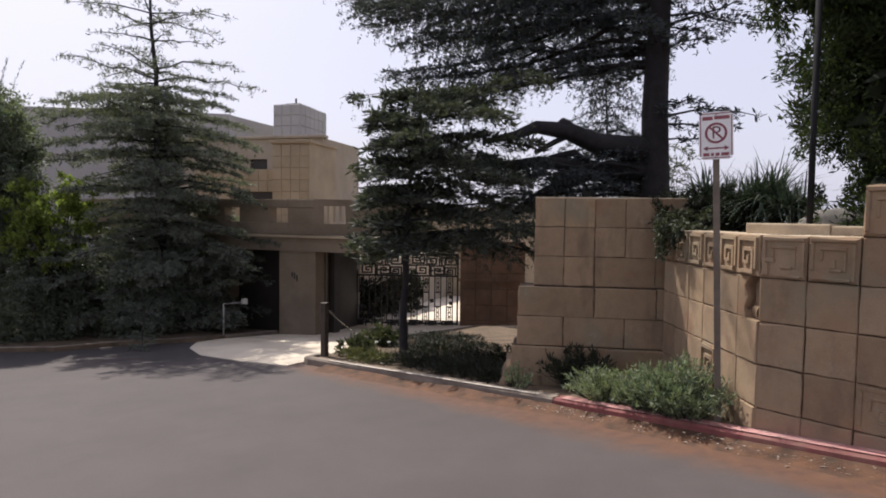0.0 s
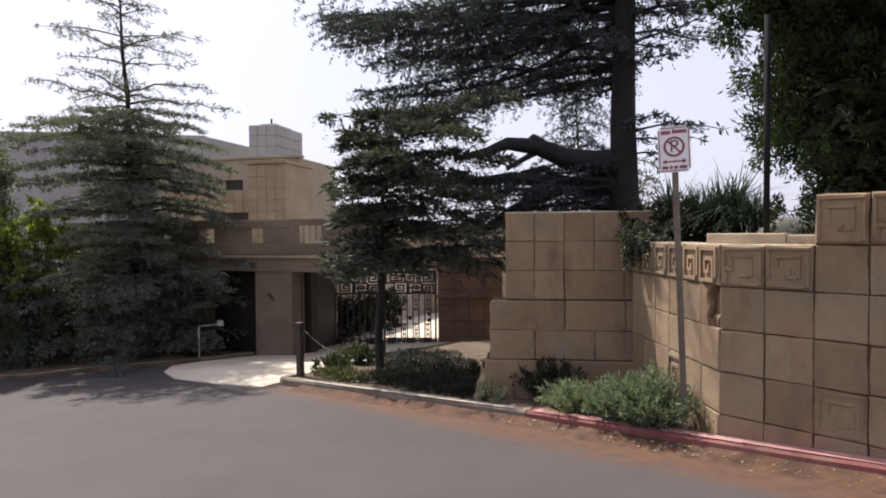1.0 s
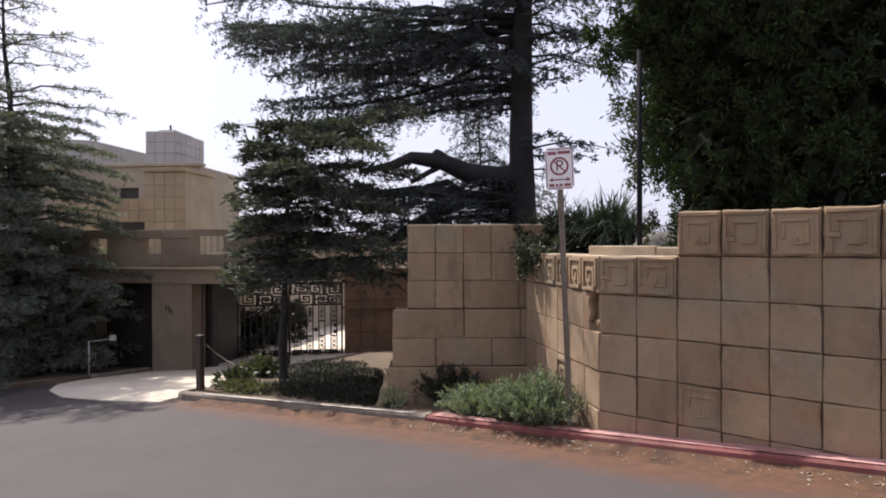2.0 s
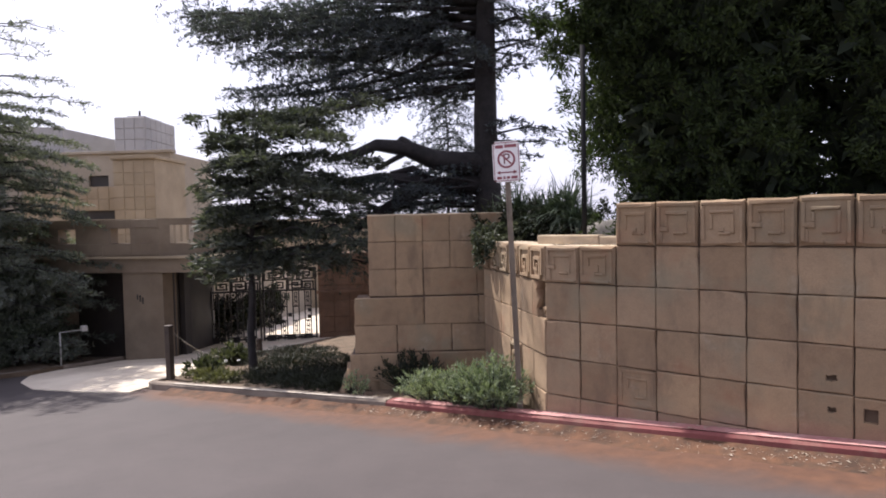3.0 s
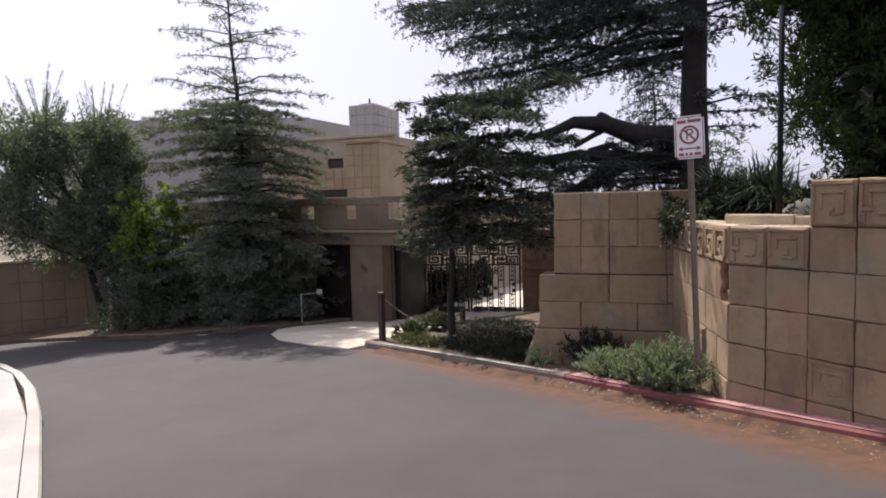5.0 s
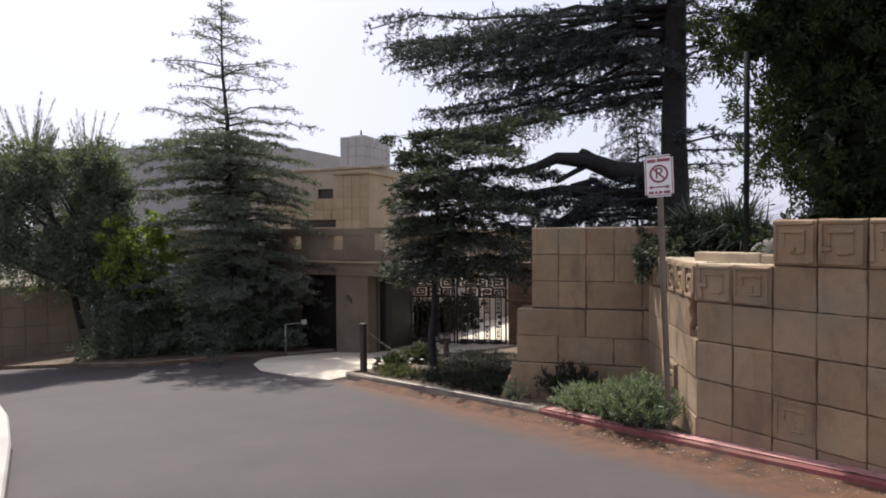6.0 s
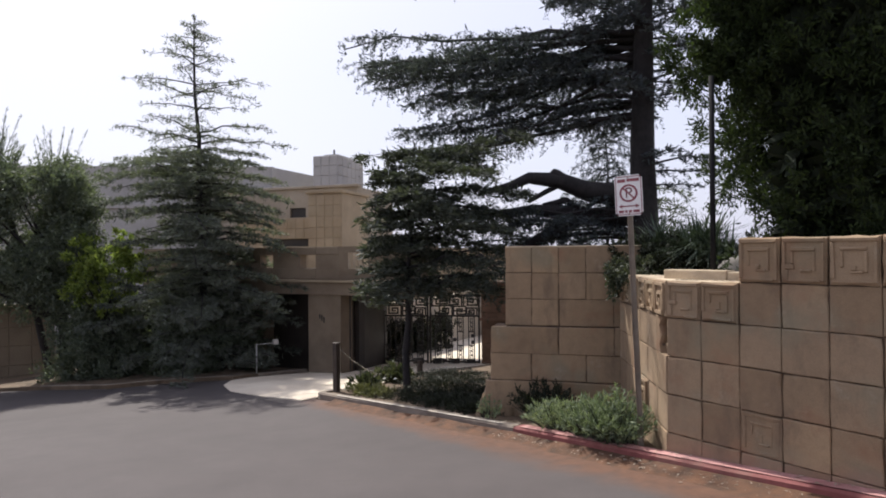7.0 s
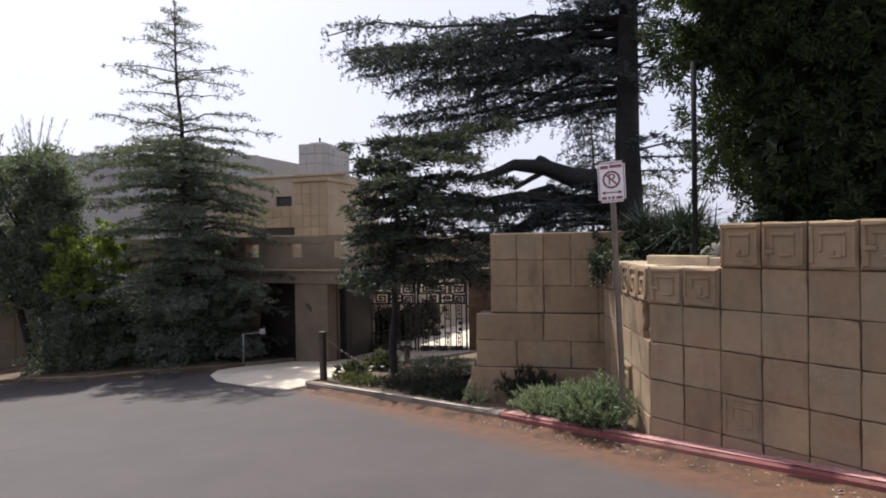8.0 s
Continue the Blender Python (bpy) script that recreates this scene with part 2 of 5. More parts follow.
M_SAGE = leaf_material("grey_green_shrub_leaves", (0.085, 0.110, 0.072), (0.245, 0.280, 0.190), 0.22, 0.75)
M_YUCCA = leaf_material("blue_green_blades", (0.03, 0.045, 0.035), (0.09, 0.115, 0.085), 0.1, 0.5)
M_VINE = leaf_material("trailing_vine_leaves", (0.024, 0.030, 0.020), (0.078, 0.088, 0.062), 0.2)
# So dark because the shade over shrubs and groundcover is put into the leaves
M_TERRACE = leaf_material("shade_dark_shrub_leaves", (0.012, 0.015, 0.010), (0.034, 0.038, 0.024), 0.12)
# Darker copy of the glossy leaves: shade inside the crown put into the colour
M_SHADE = leaf_material("shade_inner_leaves", (0.014, 0.019, 0.013), (0.030, 0.038, 0.025), 0.05, 0.9)
M_BEDLEAF = leaf_material("broad_dull_green_leaves", (0.032, 0.037, 0.024), (0.100, 0.104, 0.064), 0.2)
M_GRASS = leaf_material("mixed_groundcover", (0.045, 0.046, 0.026), (0.135, 0.130, 0.068), 0.25)

# ---- the lie of the land ----
B = 0.406          # side of one cast block
R5 = 0.30          # height of the fifth joint of the street wall


def joint_z(r):
    return R5 + (5 - r) * B


def zg(x, y):
    """The street falls by nine in a hundred along the wall, and a little more towards the court."""
    return -0.03 + 0.09 * min(max(x, -24), 16) - 0.05 * min(max(y, 0), 12)


def link(name, verts, faces, mat, parent=None, label="", smooth=False):
    me = bpy.data.meshes.new(name)
    me.from_pydata([tuple(v) for v in verts], [], [tuple(f) for f in faces])
    if mat:
        me.materials.append(mat)
    if smooth:
        me.polygons.foreach_set("use_smooth", [True] * len(me.polygons))
    me.update()
    ob = new(name, me)
    if parent:
        ob.parent = parent
    if label:
        ob["label"] = label
    return ob


def part(name, bm, mat, parent=None, label="", smooth=False):
    """One bmesh as one mesh object under a thing or a part."""
    me = bpy.data.meshes.new(name)
    bmesh.ops.recalc_face_normals(bm, faces=bm.faces)
    bm.to_mesh(me)
    bm.free()
    me.materials.append(mat)
    if smooth:
        me.polygons.foreach_set("use_smooth", [True] * len(me.polygons))
    ob = new(name, me)
    if parent:
        ob.parent = parent
    if label:
        ob["label"] = label
    return ob


def add_box(bm, x0, x1, y0, y1, z0, z1, m=None, bevel=0.0):
    vs = [bm.verts.new((x, y, z)) for x in (x0, x1) for y in (y0, y1) for z in (z0, z1)]
    fs = [bm.faces.new([vs[i] for i in f]) for f in ((0, 1, 3, 2), (4, 6, 7, 5), (0, 4, 5, 1), (2, 3, 7, 6), (0, 2, 6, 4), (1, 5, 7, 3))]
    if bevel:
        es = list({e for f in fs for e in f.edges})
        vs = list({v for f in bmesh.ops.bevel(bm, geom=es, offset=bevel, segments=2, affect="EDGES", profile=0.6)["faces"] for v in f.verts})
    if m is not None:
        bmesh.ops.transform(bm, matrix=m, verts=vs)
    return vs


def boxes(*rows, m=None, bevel=0.0):
    bm = bmesh.new()
    for r in rows:
        add_box(bm, *r, m=m, bevel=bevel)
    return bm


def tube_data(points, radii, sides=8):
    """Rings along a line of points, closed at the end."""
    pts = [Vector(p) for p in points]
    verts, faces = [], []
    for i, p in enumerate(pts):
        d = (pts[min(i + 1, len(pts) - 1)] - pts[max(i - 1, 0)]).normalized()
        a = d.orthogonal().normalized() if i == 0 else (a - d * a.dot(d)).normalized()
        b = d.cross(a)
        for k in range(sides):
            w = 2 * math.pi * k / sides
            verts.append(p + (a * math.cos(w) + b * math.sin(w)) * radii[i])
    for i in range(len(pts) - 1):
        for k in range(sides):
            j = (k + 1) % sides
            faces.append((i * sides + k, i * sides + j, (i + 1) * sides + j, (i + 1) * sides + k))
    faces.append(tuple(range(sides))[::-1])
    faces.append(tuple((len(pts) - 1) * sides + k for k in range(sides)))
    return verts, faces


def tube(name, points, radii, mat, parent=None, sides=8, label=""):
    v, f = tube_data(points, radii if isinstance(radii, (list, tuple)) else [radii] * len(points), sides)
    return link(name, v, f, mat, parent, label, True)


def slab(name, outline, rise, mat, depth=0.3, label="", category=""):
    """A flat piece of ground with its own edge, laid on the slope and standing above it."""
    bm = bmesh.new()
    f = bm.faces.new([bm.verts.new((x, y, 0)) for x, y in outline])
    bmesh.ops.bisect_plane(bm, geom=list(bm.verts) + list(bm.edges) + list(bm.faces), plane_co=(0, 0, 0), plane_no=(0, 1, 0))
    bmesh.ops.triangulate(bm, faces=bm.faces[:])
    if bm.faces and bm.faces[:][0].normal.z < 0:
        bmesh.ops.reverse_faces(bm, faces=bm.faces[:])
    for v in bm.verts:
        v.co.z = zg(v.co.x, v.co.y) + rise
    got = bmesh.ops.extrude_face_region(bm, geom=bm.faces[:])
    for v in got["geom"]:
        if isinstance(v, bmesh.types.BMVert):
            v.co.z -= depth
    return tagged(part(name, bm, mat), label, category, kind="structure")


# ---- ground, street, pavements ----
def grid_sheet(name, xs, ys, dz, mat):
    verts = [(x, y, zg(x, y) + dz) for y in ys for x in xs]
    w = len(xs)
    faces = [(j * w + i, j * w + i + 1, (j + 1) * w + i + 1, (j + 1) * w + i) for j in range(len(ys) - 1) for i in range(w - 1)]
    return link(name, verts, faces, mat)


tagged(grid_sheet("ground", [-1500, -300, -80, -24, -12, 0, 8, 16, 80, 300, 1500], [-1500, -300, -60, -20, 0, 4, 8, 12, 60, 300, 1500], -0.06, M_EARTH),
       "dry brown hillside earth under the street", "ground", kind="structure")
slab("road", [(14, -6.1), (14, -0.19), (-2.0, -0.18), (-4.8, -0.29), (-6.6, -0.40), (-8.0, -0.50), (-13.7, -0.3), (-14.1, -0.8), (-15.0, -2.1), (-15.3, -3.5), (-17.3, -5.0), (-19.0, -6.8), (-23.8, -14), (-23.8, -20), (-19, -16),
              (-15.4, -9.0), (-13.7, -7.3), (-10.6, -6.55), (-5.75, -6.16), (-2.2, -6.1)], 0.0, M_ROAD, 0.4, "worn grey asphalt street with ochre grit along its kerb", "road")
slab("driveway_apron", [(-8.2, -0.50), (-8.1, -0.82), (-9.5, -1.15), (-11.2, -1.36), (-12.7, -1.10), (-13.7, -0.60), (-13.9, 0.4), (-14.3, 2.1), (-16.2, 4.6), (-30, 20), (-19, 28), (-11.6, 9.5), (-12.2, 8.0), (-10.5, 3.2), (-9.1, 1.7), (-8.4, 0.1)], 0.02, M_APRON, 0.4,
     "pale sunlit concrete driveway in front of the gate", "driveway")
slab("sidewalk", [(14, -9.0), (14, -6.28), (-2.2, -6.28), (-5.7, -6.34), (-10.5, -6.73), (-13.6, -7.48), (-15.3, -9.1), (-18.9, -16), (-23, -16), (-18, -9.5), (-14, -9.0)], 0.13, M_PAVE, 0.4,
     "pale concrete sidewalk across the street", "sidewalk")
slab("planting_bed", [(-7.9, -0.34), (-6.6, -0.24), (-4.8, -0.13), (-2.0, -0.02), (-0.05, -0.02), (-1.95, 1.6), (-3.0, 1.0), (-8.9, 7.2), (-12.2, 8.0), (-10.5, 3.2), (-9.1, 1.7), (-8.25, 0.1)], 0.10, M_SOIL, 0.4,
     "dry soil of the planting bed beside the driveway", "planting bed")
slab("far_planting_bed", [(-13.75, -0.55), (-14.2, -0.8), (-15.1, -2.1), (-15.4, -3.5), (-17.4, -5.0), (-19.1, -6.8), (-23.9, -14), (-34, -14), (-34, 2), (-18.5, 0.9), (-14.4, 2.0), (-14.0, 0.4)], 0.10, M_SOIL, 0.4,
     "shaded soil under the trees across the driveway", "planting bed")


def kerb(name, pts, mat, label, width=0.16, high=0.13):
    """A kerb along a line of points; its back edge lies to the left of the line."""
    verts, faces = [], []
    for i, (x, y) in enumerate(pts):
        a, b = pts[max(i - 1, 0)], pts[min(i + 1, len(pts) - 1)]
        d = Vector((b[0] - a[0], b[1] - a[1])).normalized()
        nx, ny = -d.y, d.x
        z = zg(x, y)
        for off, dz in ((0.0, -0.3), (0.012, high - 0.03), (0.035, high), (width, high), (width, -0.3)):
            verts.append((x + nx * off, y + ny * off, z + dz + random.uniform(-0.003, 0.003)))
    for i in range(len(pts) - 1):
        for k in range(4):
            faces.append((i * 5 + k, (i + 1) * 5 + k, (i + 1) * 5 + k + 1, i * 5 + k + 1))
    return tagged(link(name, verts, faces, mat), label, "kerb", kind="structure")


def steps_between(a, b, n):
    return [(a[0] + (b[0] - a[0]) * i / n, a[1] + (b[1] - a[1]) * i / n) for i in range(n + 1)]


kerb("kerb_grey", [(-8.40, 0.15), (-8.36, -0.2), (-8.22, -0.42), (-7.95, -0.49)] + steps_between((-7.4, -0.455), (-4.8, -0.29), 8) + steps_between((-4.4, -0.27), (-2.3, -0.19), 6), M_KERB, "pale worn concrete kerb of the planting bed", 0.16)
kerb("kerb_red", steps_between((-2.29, -0.19), (13.5, -0.19), 40), M_RED, "kerb painted red, dusty and worn", 0.188, 0.125)
red_top = link("kerb_top", [(x, y, zg(x, -0.19) + 0.133) for x in [-2.2 + 0.1 * i for i in range(150)] for y in (-0.158 + 0.006 * noise.noise(Vector((x * 7, 0, 0))), -0.006)], [(2 * i, 2 * i + 2, 2 * i + 3, 2 * i + 1) for i in range(149)], M_PINK)
tagged(red_top, "worn pinkish top of the red kerb", "kerb", kind="structure")
gx = [-7.3 + 0.25 * i for i in range(21)]
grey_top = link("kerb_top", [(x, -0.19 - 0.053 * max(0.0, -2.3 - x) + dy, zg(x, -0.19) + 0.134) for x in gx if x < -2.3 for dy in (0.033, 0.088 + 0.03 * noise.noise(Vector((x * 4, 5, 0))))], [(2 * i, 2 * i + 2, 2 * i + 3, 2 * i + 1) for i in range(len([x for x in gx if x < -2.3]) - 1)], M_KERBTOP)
tagged(grey_top, "top of the concrete kerb, coloured paler as sunlit", "kerb", kind="structure")
kerb("kerb_sidewalk", [(14, -6.1), (6, -6.1), (2, -6.1), (-2.2, -6.1), (-5.75, -6.16), (-8.3, -6.29), (-10.6, -6.55), (-12.3, -6.90), (-13.7, -7.3), (-15.4, -9.0), (-19, -16)], M_PAVE, "pale concrete kerb of the sidewalk", 0.17)
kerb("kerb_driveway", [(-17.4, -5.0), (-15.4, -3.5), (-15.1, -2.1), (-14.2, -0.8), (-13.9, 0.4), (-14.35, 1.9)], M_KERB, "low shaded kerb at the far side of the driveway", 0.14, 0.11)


def grit_bank(x0, x1, n, rows, front):
    """Ochre grit and leaf dust banked up against the foot of the kerb."""
    verts, faces = [], []
    for i in range(n + 1):
        x = x0 + (x1 - x0) * i / n
        fy = front(x)
        wide = 0.34 + 0.16 * noise.noise(Vector((x * 1.3, 2.0, 0)))
        high = 0.058 + 0.024 * noise.noise(Vector((x * 0.9, 7.0, 0)))
        for j in range(rows + 1):
            u = j / rows
            y = fy + 0.008 - wide * u
            verts.append((x, y, zg(x, y) - 0.004 + high * (1 - u) ** 1.6 + 0.003 * noise.noise(Vector((x * 6, y * 14, 0))) * (1 - u)))
    for i in range(n):
        for j in range(rows):
            a = i * (rows + 1) + j
            faces.append((a, a + 1, a + rows + 2, a + rows + 1))
    return tagged(link("grit_bank", verts, faces, M_GRIT, smooth=True), "ochre grit and dust banked against the kerb", "grit", kind="structure")


M_GRIT = mottled("ochre_grit", (0.046, 0.024, 0.013), (0.136, 0.063, 0.031), 5.0, 45, 0.95, 0.9, 0.012, (0.05, 0.036, 0.026), 3.5)
grit_bank(-2.3, 9.0, 240, 5, lambda x: -0.19)
grit_bank(-7.3, -2.3, 100, 5, lambda x: -0.19 - 0.053 * max(0.0, -2.3 - x))


# ---- cast concrete blocks ----
def block_mesh(name, w, h, seed, bevel=0.012, gap=0.012, sunk=0.0, relief=0, chip=0.0, rough=1.0, wear=0.5, hole=None):
    """One block, front at y = 0 facing -y, lower left corner at the origin. relief 1: worn square frames; 2: crisp key pattern."""
    rnd = random.Random(seed)
    bm = bmesh.new()
    g = gap / 2
    j = lambda s: rnd.uniform(-s, s)  # noqa: E731
    seg = 4
    wander = [[(j(0.0035 * rough), j(0.0035 * rough)) for _ in range(seg)] for _ in range(4)]
    rings = []
    for y, inset in ((0.06, 0.0), (bevel * 0.8, 0.0), (0.0, bevel)):
        q = ((g + inset, g + inset), (w - g - inset, g + inset), (w - g - inset, h - g - inset), (g + inset, h - g - inset))
        ring = []
        for side in range(4):
            (xa, za), (xb, zb) = q[side], q[(side + 1) % 4]
            for s in range(seg):
                u = s / seg
                dx, dz = wander[side][s]
                cap = -abs(j(0.010)) if relief == 1 and side == 2 and y < 0.05 else 0.0
                ring.append(bm.verts.new((xa + (xb - xa) * u + dx + j(0.0015 * rough), y + (j(0.0022 * rough) if y < 0.05 else 0.0), za + (zb - za) * u + dz + cap + j(0.0015 * rough))))
        rings.append(ring)
    if chip:
        k0 = rnd.choice((seg * 2, seg * 2 + 2, seg * 3, seg + 3))
        for dk, f in ((-1, 0.3), (0, 1.0), (1, 0.45)):
            for ring, amt in ((rings[1], 0.5), (rings[2], 1.0)):
                v = ring[(k0 + dk) % (4 * seg)]
                v.co.x += (w / 2 - v.co.x) / w * 2 * chip * f * amt
                v.co.z += (h / 2 - v.co.z) / h * 2 * chip * f * amt
                v.co.y += chip * 0.25 * f
    for a, b in zip(rings, rings[1:]):
        m = len(a)
        for k in range(m):
            bm.faces.new((a[k], a[(k + 1) % m], b[(k + 1) % m], b[k]))
    if hole:
        # a hollow knocked through the face: middle, half sizes and raggedness
        hx, hz, rx, rz, rag = hole
        q = ((hx - rx, hz - rz), (hx + rx, hz - rz), (hx + rx, hz + rz), (hx - rx, hz + rz))
        lip, deep = [], []
        for side in range(4):
            (xa, za), (xb, zb) = q[side], q[(side + 1) % 4]
            for s in range(seg):
                x, z = xa + (xb - xa) * s / seg + j(rag), za + (zb - za) * s / seg + j(rag)
                lip.append(bm.verts.new((x, 0.0, z)))
                deep.append(bm.verts.new((x + (hx - x) * 0.12, 0.055, z + (hz - z) * 0.12)))
        for a, b in ((rings[2], lip), (lip, deep)):
            for k in range(4 * seg):
                bm.faces.new((a[k], a[(k + 1) % (4 * seg)], b[(k + 1) % (4 * seg)], b[k]))
    else:
        bm.faces.new(rings[2])
    if relief == 1:
        # a broad frame, a groove and an inner hooked square, softened and partly worn away
        d = lambda: rnd.uniform(0.55, 1.1)  # noqa: E731
        tall, hook, gone = rnd.uniform(0.08, 0.30), rnd.uniform(0.28, 0.44), rnd.uniform(0.42, 0.60)
        rows = [(0.05, 0.95, 0.86, 0.955, 0.024), (0.05, 0.145, tall, 0.86, 0.022), (0.865, 0.95, 0.07, 0.86, 0.022), (gone, 0.865, 0.05, 0.115, 0.018),
                (0.24, 0.77, 0.685, 0.765, 0.026), (0.24, 0.315, hook + 0.06, 0.685, 0.020), (0.695, 0.77, 0.26, 0.685, 0.020), (0.44, 0.695, 0.24, 0.305, 0.022)]
        rows += [(0.06, 0.33, hook - 0.05, hook + 0.06, 0.026), (0.06, 0.20, 0.08, hook - 0.05, 0.020)] if seed % 2 else [(0.44, 0.56, 0.305, hook + 0.10, 0.022)]
        for x0, x1, z0, z1, out in rows:
            vs = add_box(bm, x0 * w, x1 * w, -out * wear * d(), 0.005, z0 * h, z1 * h)
            cx, cz = (x0 + x1) / 2 * w, (z0 + z1) / 2 * h
            for v in vs:
                if v.co.y < 0:
                    v.co.x += max(-0.007, min(0.007, (cx - v.co.x) * 0.5))
                    v.co.z += max(-0.007, min(0.007, (cz - v.co.z) * 0.5))
                v.co.x += j(0.004)
                v.co.z += j(0.004)
                v.co.y += j(0.003)
    if relief == 2:
        for x0, x1, z0, z1 in ((0.08, 0.92, 0.84, 0.92), (0.08, 0.16, 0.10, 0.84), (0.16, 0.80, 0.08, 0.16), (0.72, 0.80, 0.16, 0.66), (0.32, 0.72, 0.60, 0.68), (0.32, 0.40, 0.30, 0.60),
                               (0.40, 0.60, 0.30, 0.38), (0.52, 0.60, 0.38, 0.50), (0.86, 0.93, 0.20, 0.84)):
            add_box(bm, x0 * w, x1 * w, -0.030, 0.005, z0 * h, z1 * h)
    bmesh.ops.recalc_face_normals(bm, faces=bm.faces)
    if sunk:
        for v in bm.verts:
            v.co.y += sunk
    me = bpy.data.meshes.new(name)
    bm.to_mesh(me)
    bm.free()
    return me


BLOCKS = [block_mesh("block", B, B, s, 0.008, 0.009) for s in range(6)]
FLUSH = [block_mesh("block", B, B, 10 + s, 0.008, 0.008, rough=1.0) for s in range(6)]
CHIPPED = [block_mesh("block", B, B, 20 + s, 0.008, 0.009, chip=0.02 + 0.008 * s) for s in range(4)]
WORN = [block_mesh("block", B, B, 40 + s, bevel=0.022, gap=0.016, relief=1, rough=1.5, sunk=-0.012, wear=0.85) for s in range(8)]
FADED = [block_mesh("block", B, B, 70, 0.008, 0.009, relief=1, wear=0.55)]
KEYED = [block_mesh("block", B, B, 60, relief=2)]
for me in BLOCKS + FLUSH + CHIPPED + WORN + FADED + KEYED:
    me.materials.append(M_BLOCK)


def lay(wall, mesh, m, wobble=1.0):
    ob = new("block", mesh)
    ob.parent = wall
    r = random.uniform
    ob.matrix_basis = m @ pose(r(-0.002, 0.002) * wobble, r(-0.006, 0.006) * wobble, r(-0.002, 0.002) * wobble, r(-0.2, 0.2) * wobble, r(-0.3, 0.3) * wobble, r(-0.4, 0.4) * wobble)
    return ob


def wall_core(name, rows, m, label, mat=None):
    """Cores behind the blocks: rows of x0, x1, y0, y1, z0, z1 in the wall's own frame."""
    ob = part(name, boxes(*rows), mat or M_JOINT)
    ob.matrix_basis = m
    return tagged(ob, label, "wall", kind="structure")


FRAME_A = pose(0, 0, 0)
FRAME_C = pose(-1.893, 1.534, 0, 0, 0, -39)
FRAME_B = pose(-3.30, 0.56, 0, 0, 0, 42)

# blocks of the street wall with a hollow in them, by place along it and course
HOLED = {(6, 3): block_mesh("block_spalled", B, B, 301, gap=0.009, hole=(0.25, 0.13, 0.040, 0.024, 0.008)),
         (6, 4): block_mesh("block_spalled", B, B, 302, gap=0.009, hole=(0.255, 0.27, 0.032, 0.022, 0.009)),
         (7, 4): block_mesh("block_outlet", B, B, 303, gap=0.009, hole=(0.115, 0.26, 0.050, 0.058, 0.002))}
for me in HOLED.values():
    me.materials.append(M_BLOCK)

# street wall, two blocks of low decorated course at the corner and a full height beyond
wall_a = wall_core("wall_street", [(0.03, 2 * B, 0.034, 0.42, -0.5, joint_z(1) - 0.012), (2 * B, 30 * B, 0.035, 0.42, -0.5, joint_z(0) - 0.012)], FRAME_A, "tan cast concrete block street wall with worn decorated caps")
for c in range(30):
    for k in range(0 if c >= 2 else 1, 7):
        z = joint_z(k + 1)
        if z + B < zg(c * B, 0) + 0.1:
            continue
        deco = k == (0 if c >= 2 else 1)
        pick = FADED[0] if (k == 4 and c == 2) else random.choice(WORN) if deco else random.choice(BLOCKS if random.random() > 0.3 else CHIPPED)
        ob = lay(wall_a, HOLED.get((c, k), pick), pose(c * B, 0, z))
        if deco and c >= 2:
            ob.matrix_basis = ob.matrix_basis @ Matrix.Diagonal((1, 1, 1.07 + random.uniform(-0.015, 0.015), 1))
# coping behind the low course, and the weathered tops
part("coping", boxes((0.0, 2 * B - 0.01, 0.03, 0.40, joint_z(1) - 0.03, joint_z(1) - 0.004), bevel=0.008), M_COPING, wall_a, "weathered pale top of the wall with grit on it")
part("coping", boxes((-0.35, 0.42, 0.44, 0.62, joint_z(1) - 0.3, joint_z(1) + 0.10), (0.424, 1.2, 0.45, 0.64, joint_z(1) - 0.3, joint_z(1) + 0.085), bevel=0.015), M_COPING, wall_a, "pale raised coping behind the wall")
part("coping", boxes((2 * B + 0.006, 30 * B, 0.05, 0.42, joint_z(0) - 0.03, joint_z(0) - 0.006), bevel=0.008), M_COPING, wall_a, "weathered pale top of the wall")

# return wall that turns back from the street, with its key-pattern course in the sun
LC = 6 * B
wall_c = wall_core("wall_return", [(0.0, LC - 0.03, 0.02, 0.42, -0.6, joint_z(3) - 0.005), (0.0, LC - 0.25, 0.02, 0.42, joint_z(3) - 0.005, joint_z(2)), (LC - 0.25, LC - 0.03, 0.15, 0.42, joint_z(3) - 0.005, joint_z(2)), (0.0, LC - 0.03, 0.02, 0.42, joint_z(2), joint_z(1) - 0.012)], FRAME_C, "sunlit cast concrete return wall with a crisp key-pattern course")
for c in range(6):
    for k in range(1, 7):
        z = joint_z(k + 1)
        pick = KEYED[0] if k == 1 or (c == 3 and k == 4) else random.choice(BLOCKS)
        if c == 5 and k == 2:
            continue
        lay(wall_c, pick, pose(c * B, 0, z))
part("coping", boxes((0.0, LC, 0.03, 0.42, joint_z(1) - 0.03, joint_z(1) - 0.004), bevel=0.008), M_COPING, wall_c, "weathered pale top of the wall")


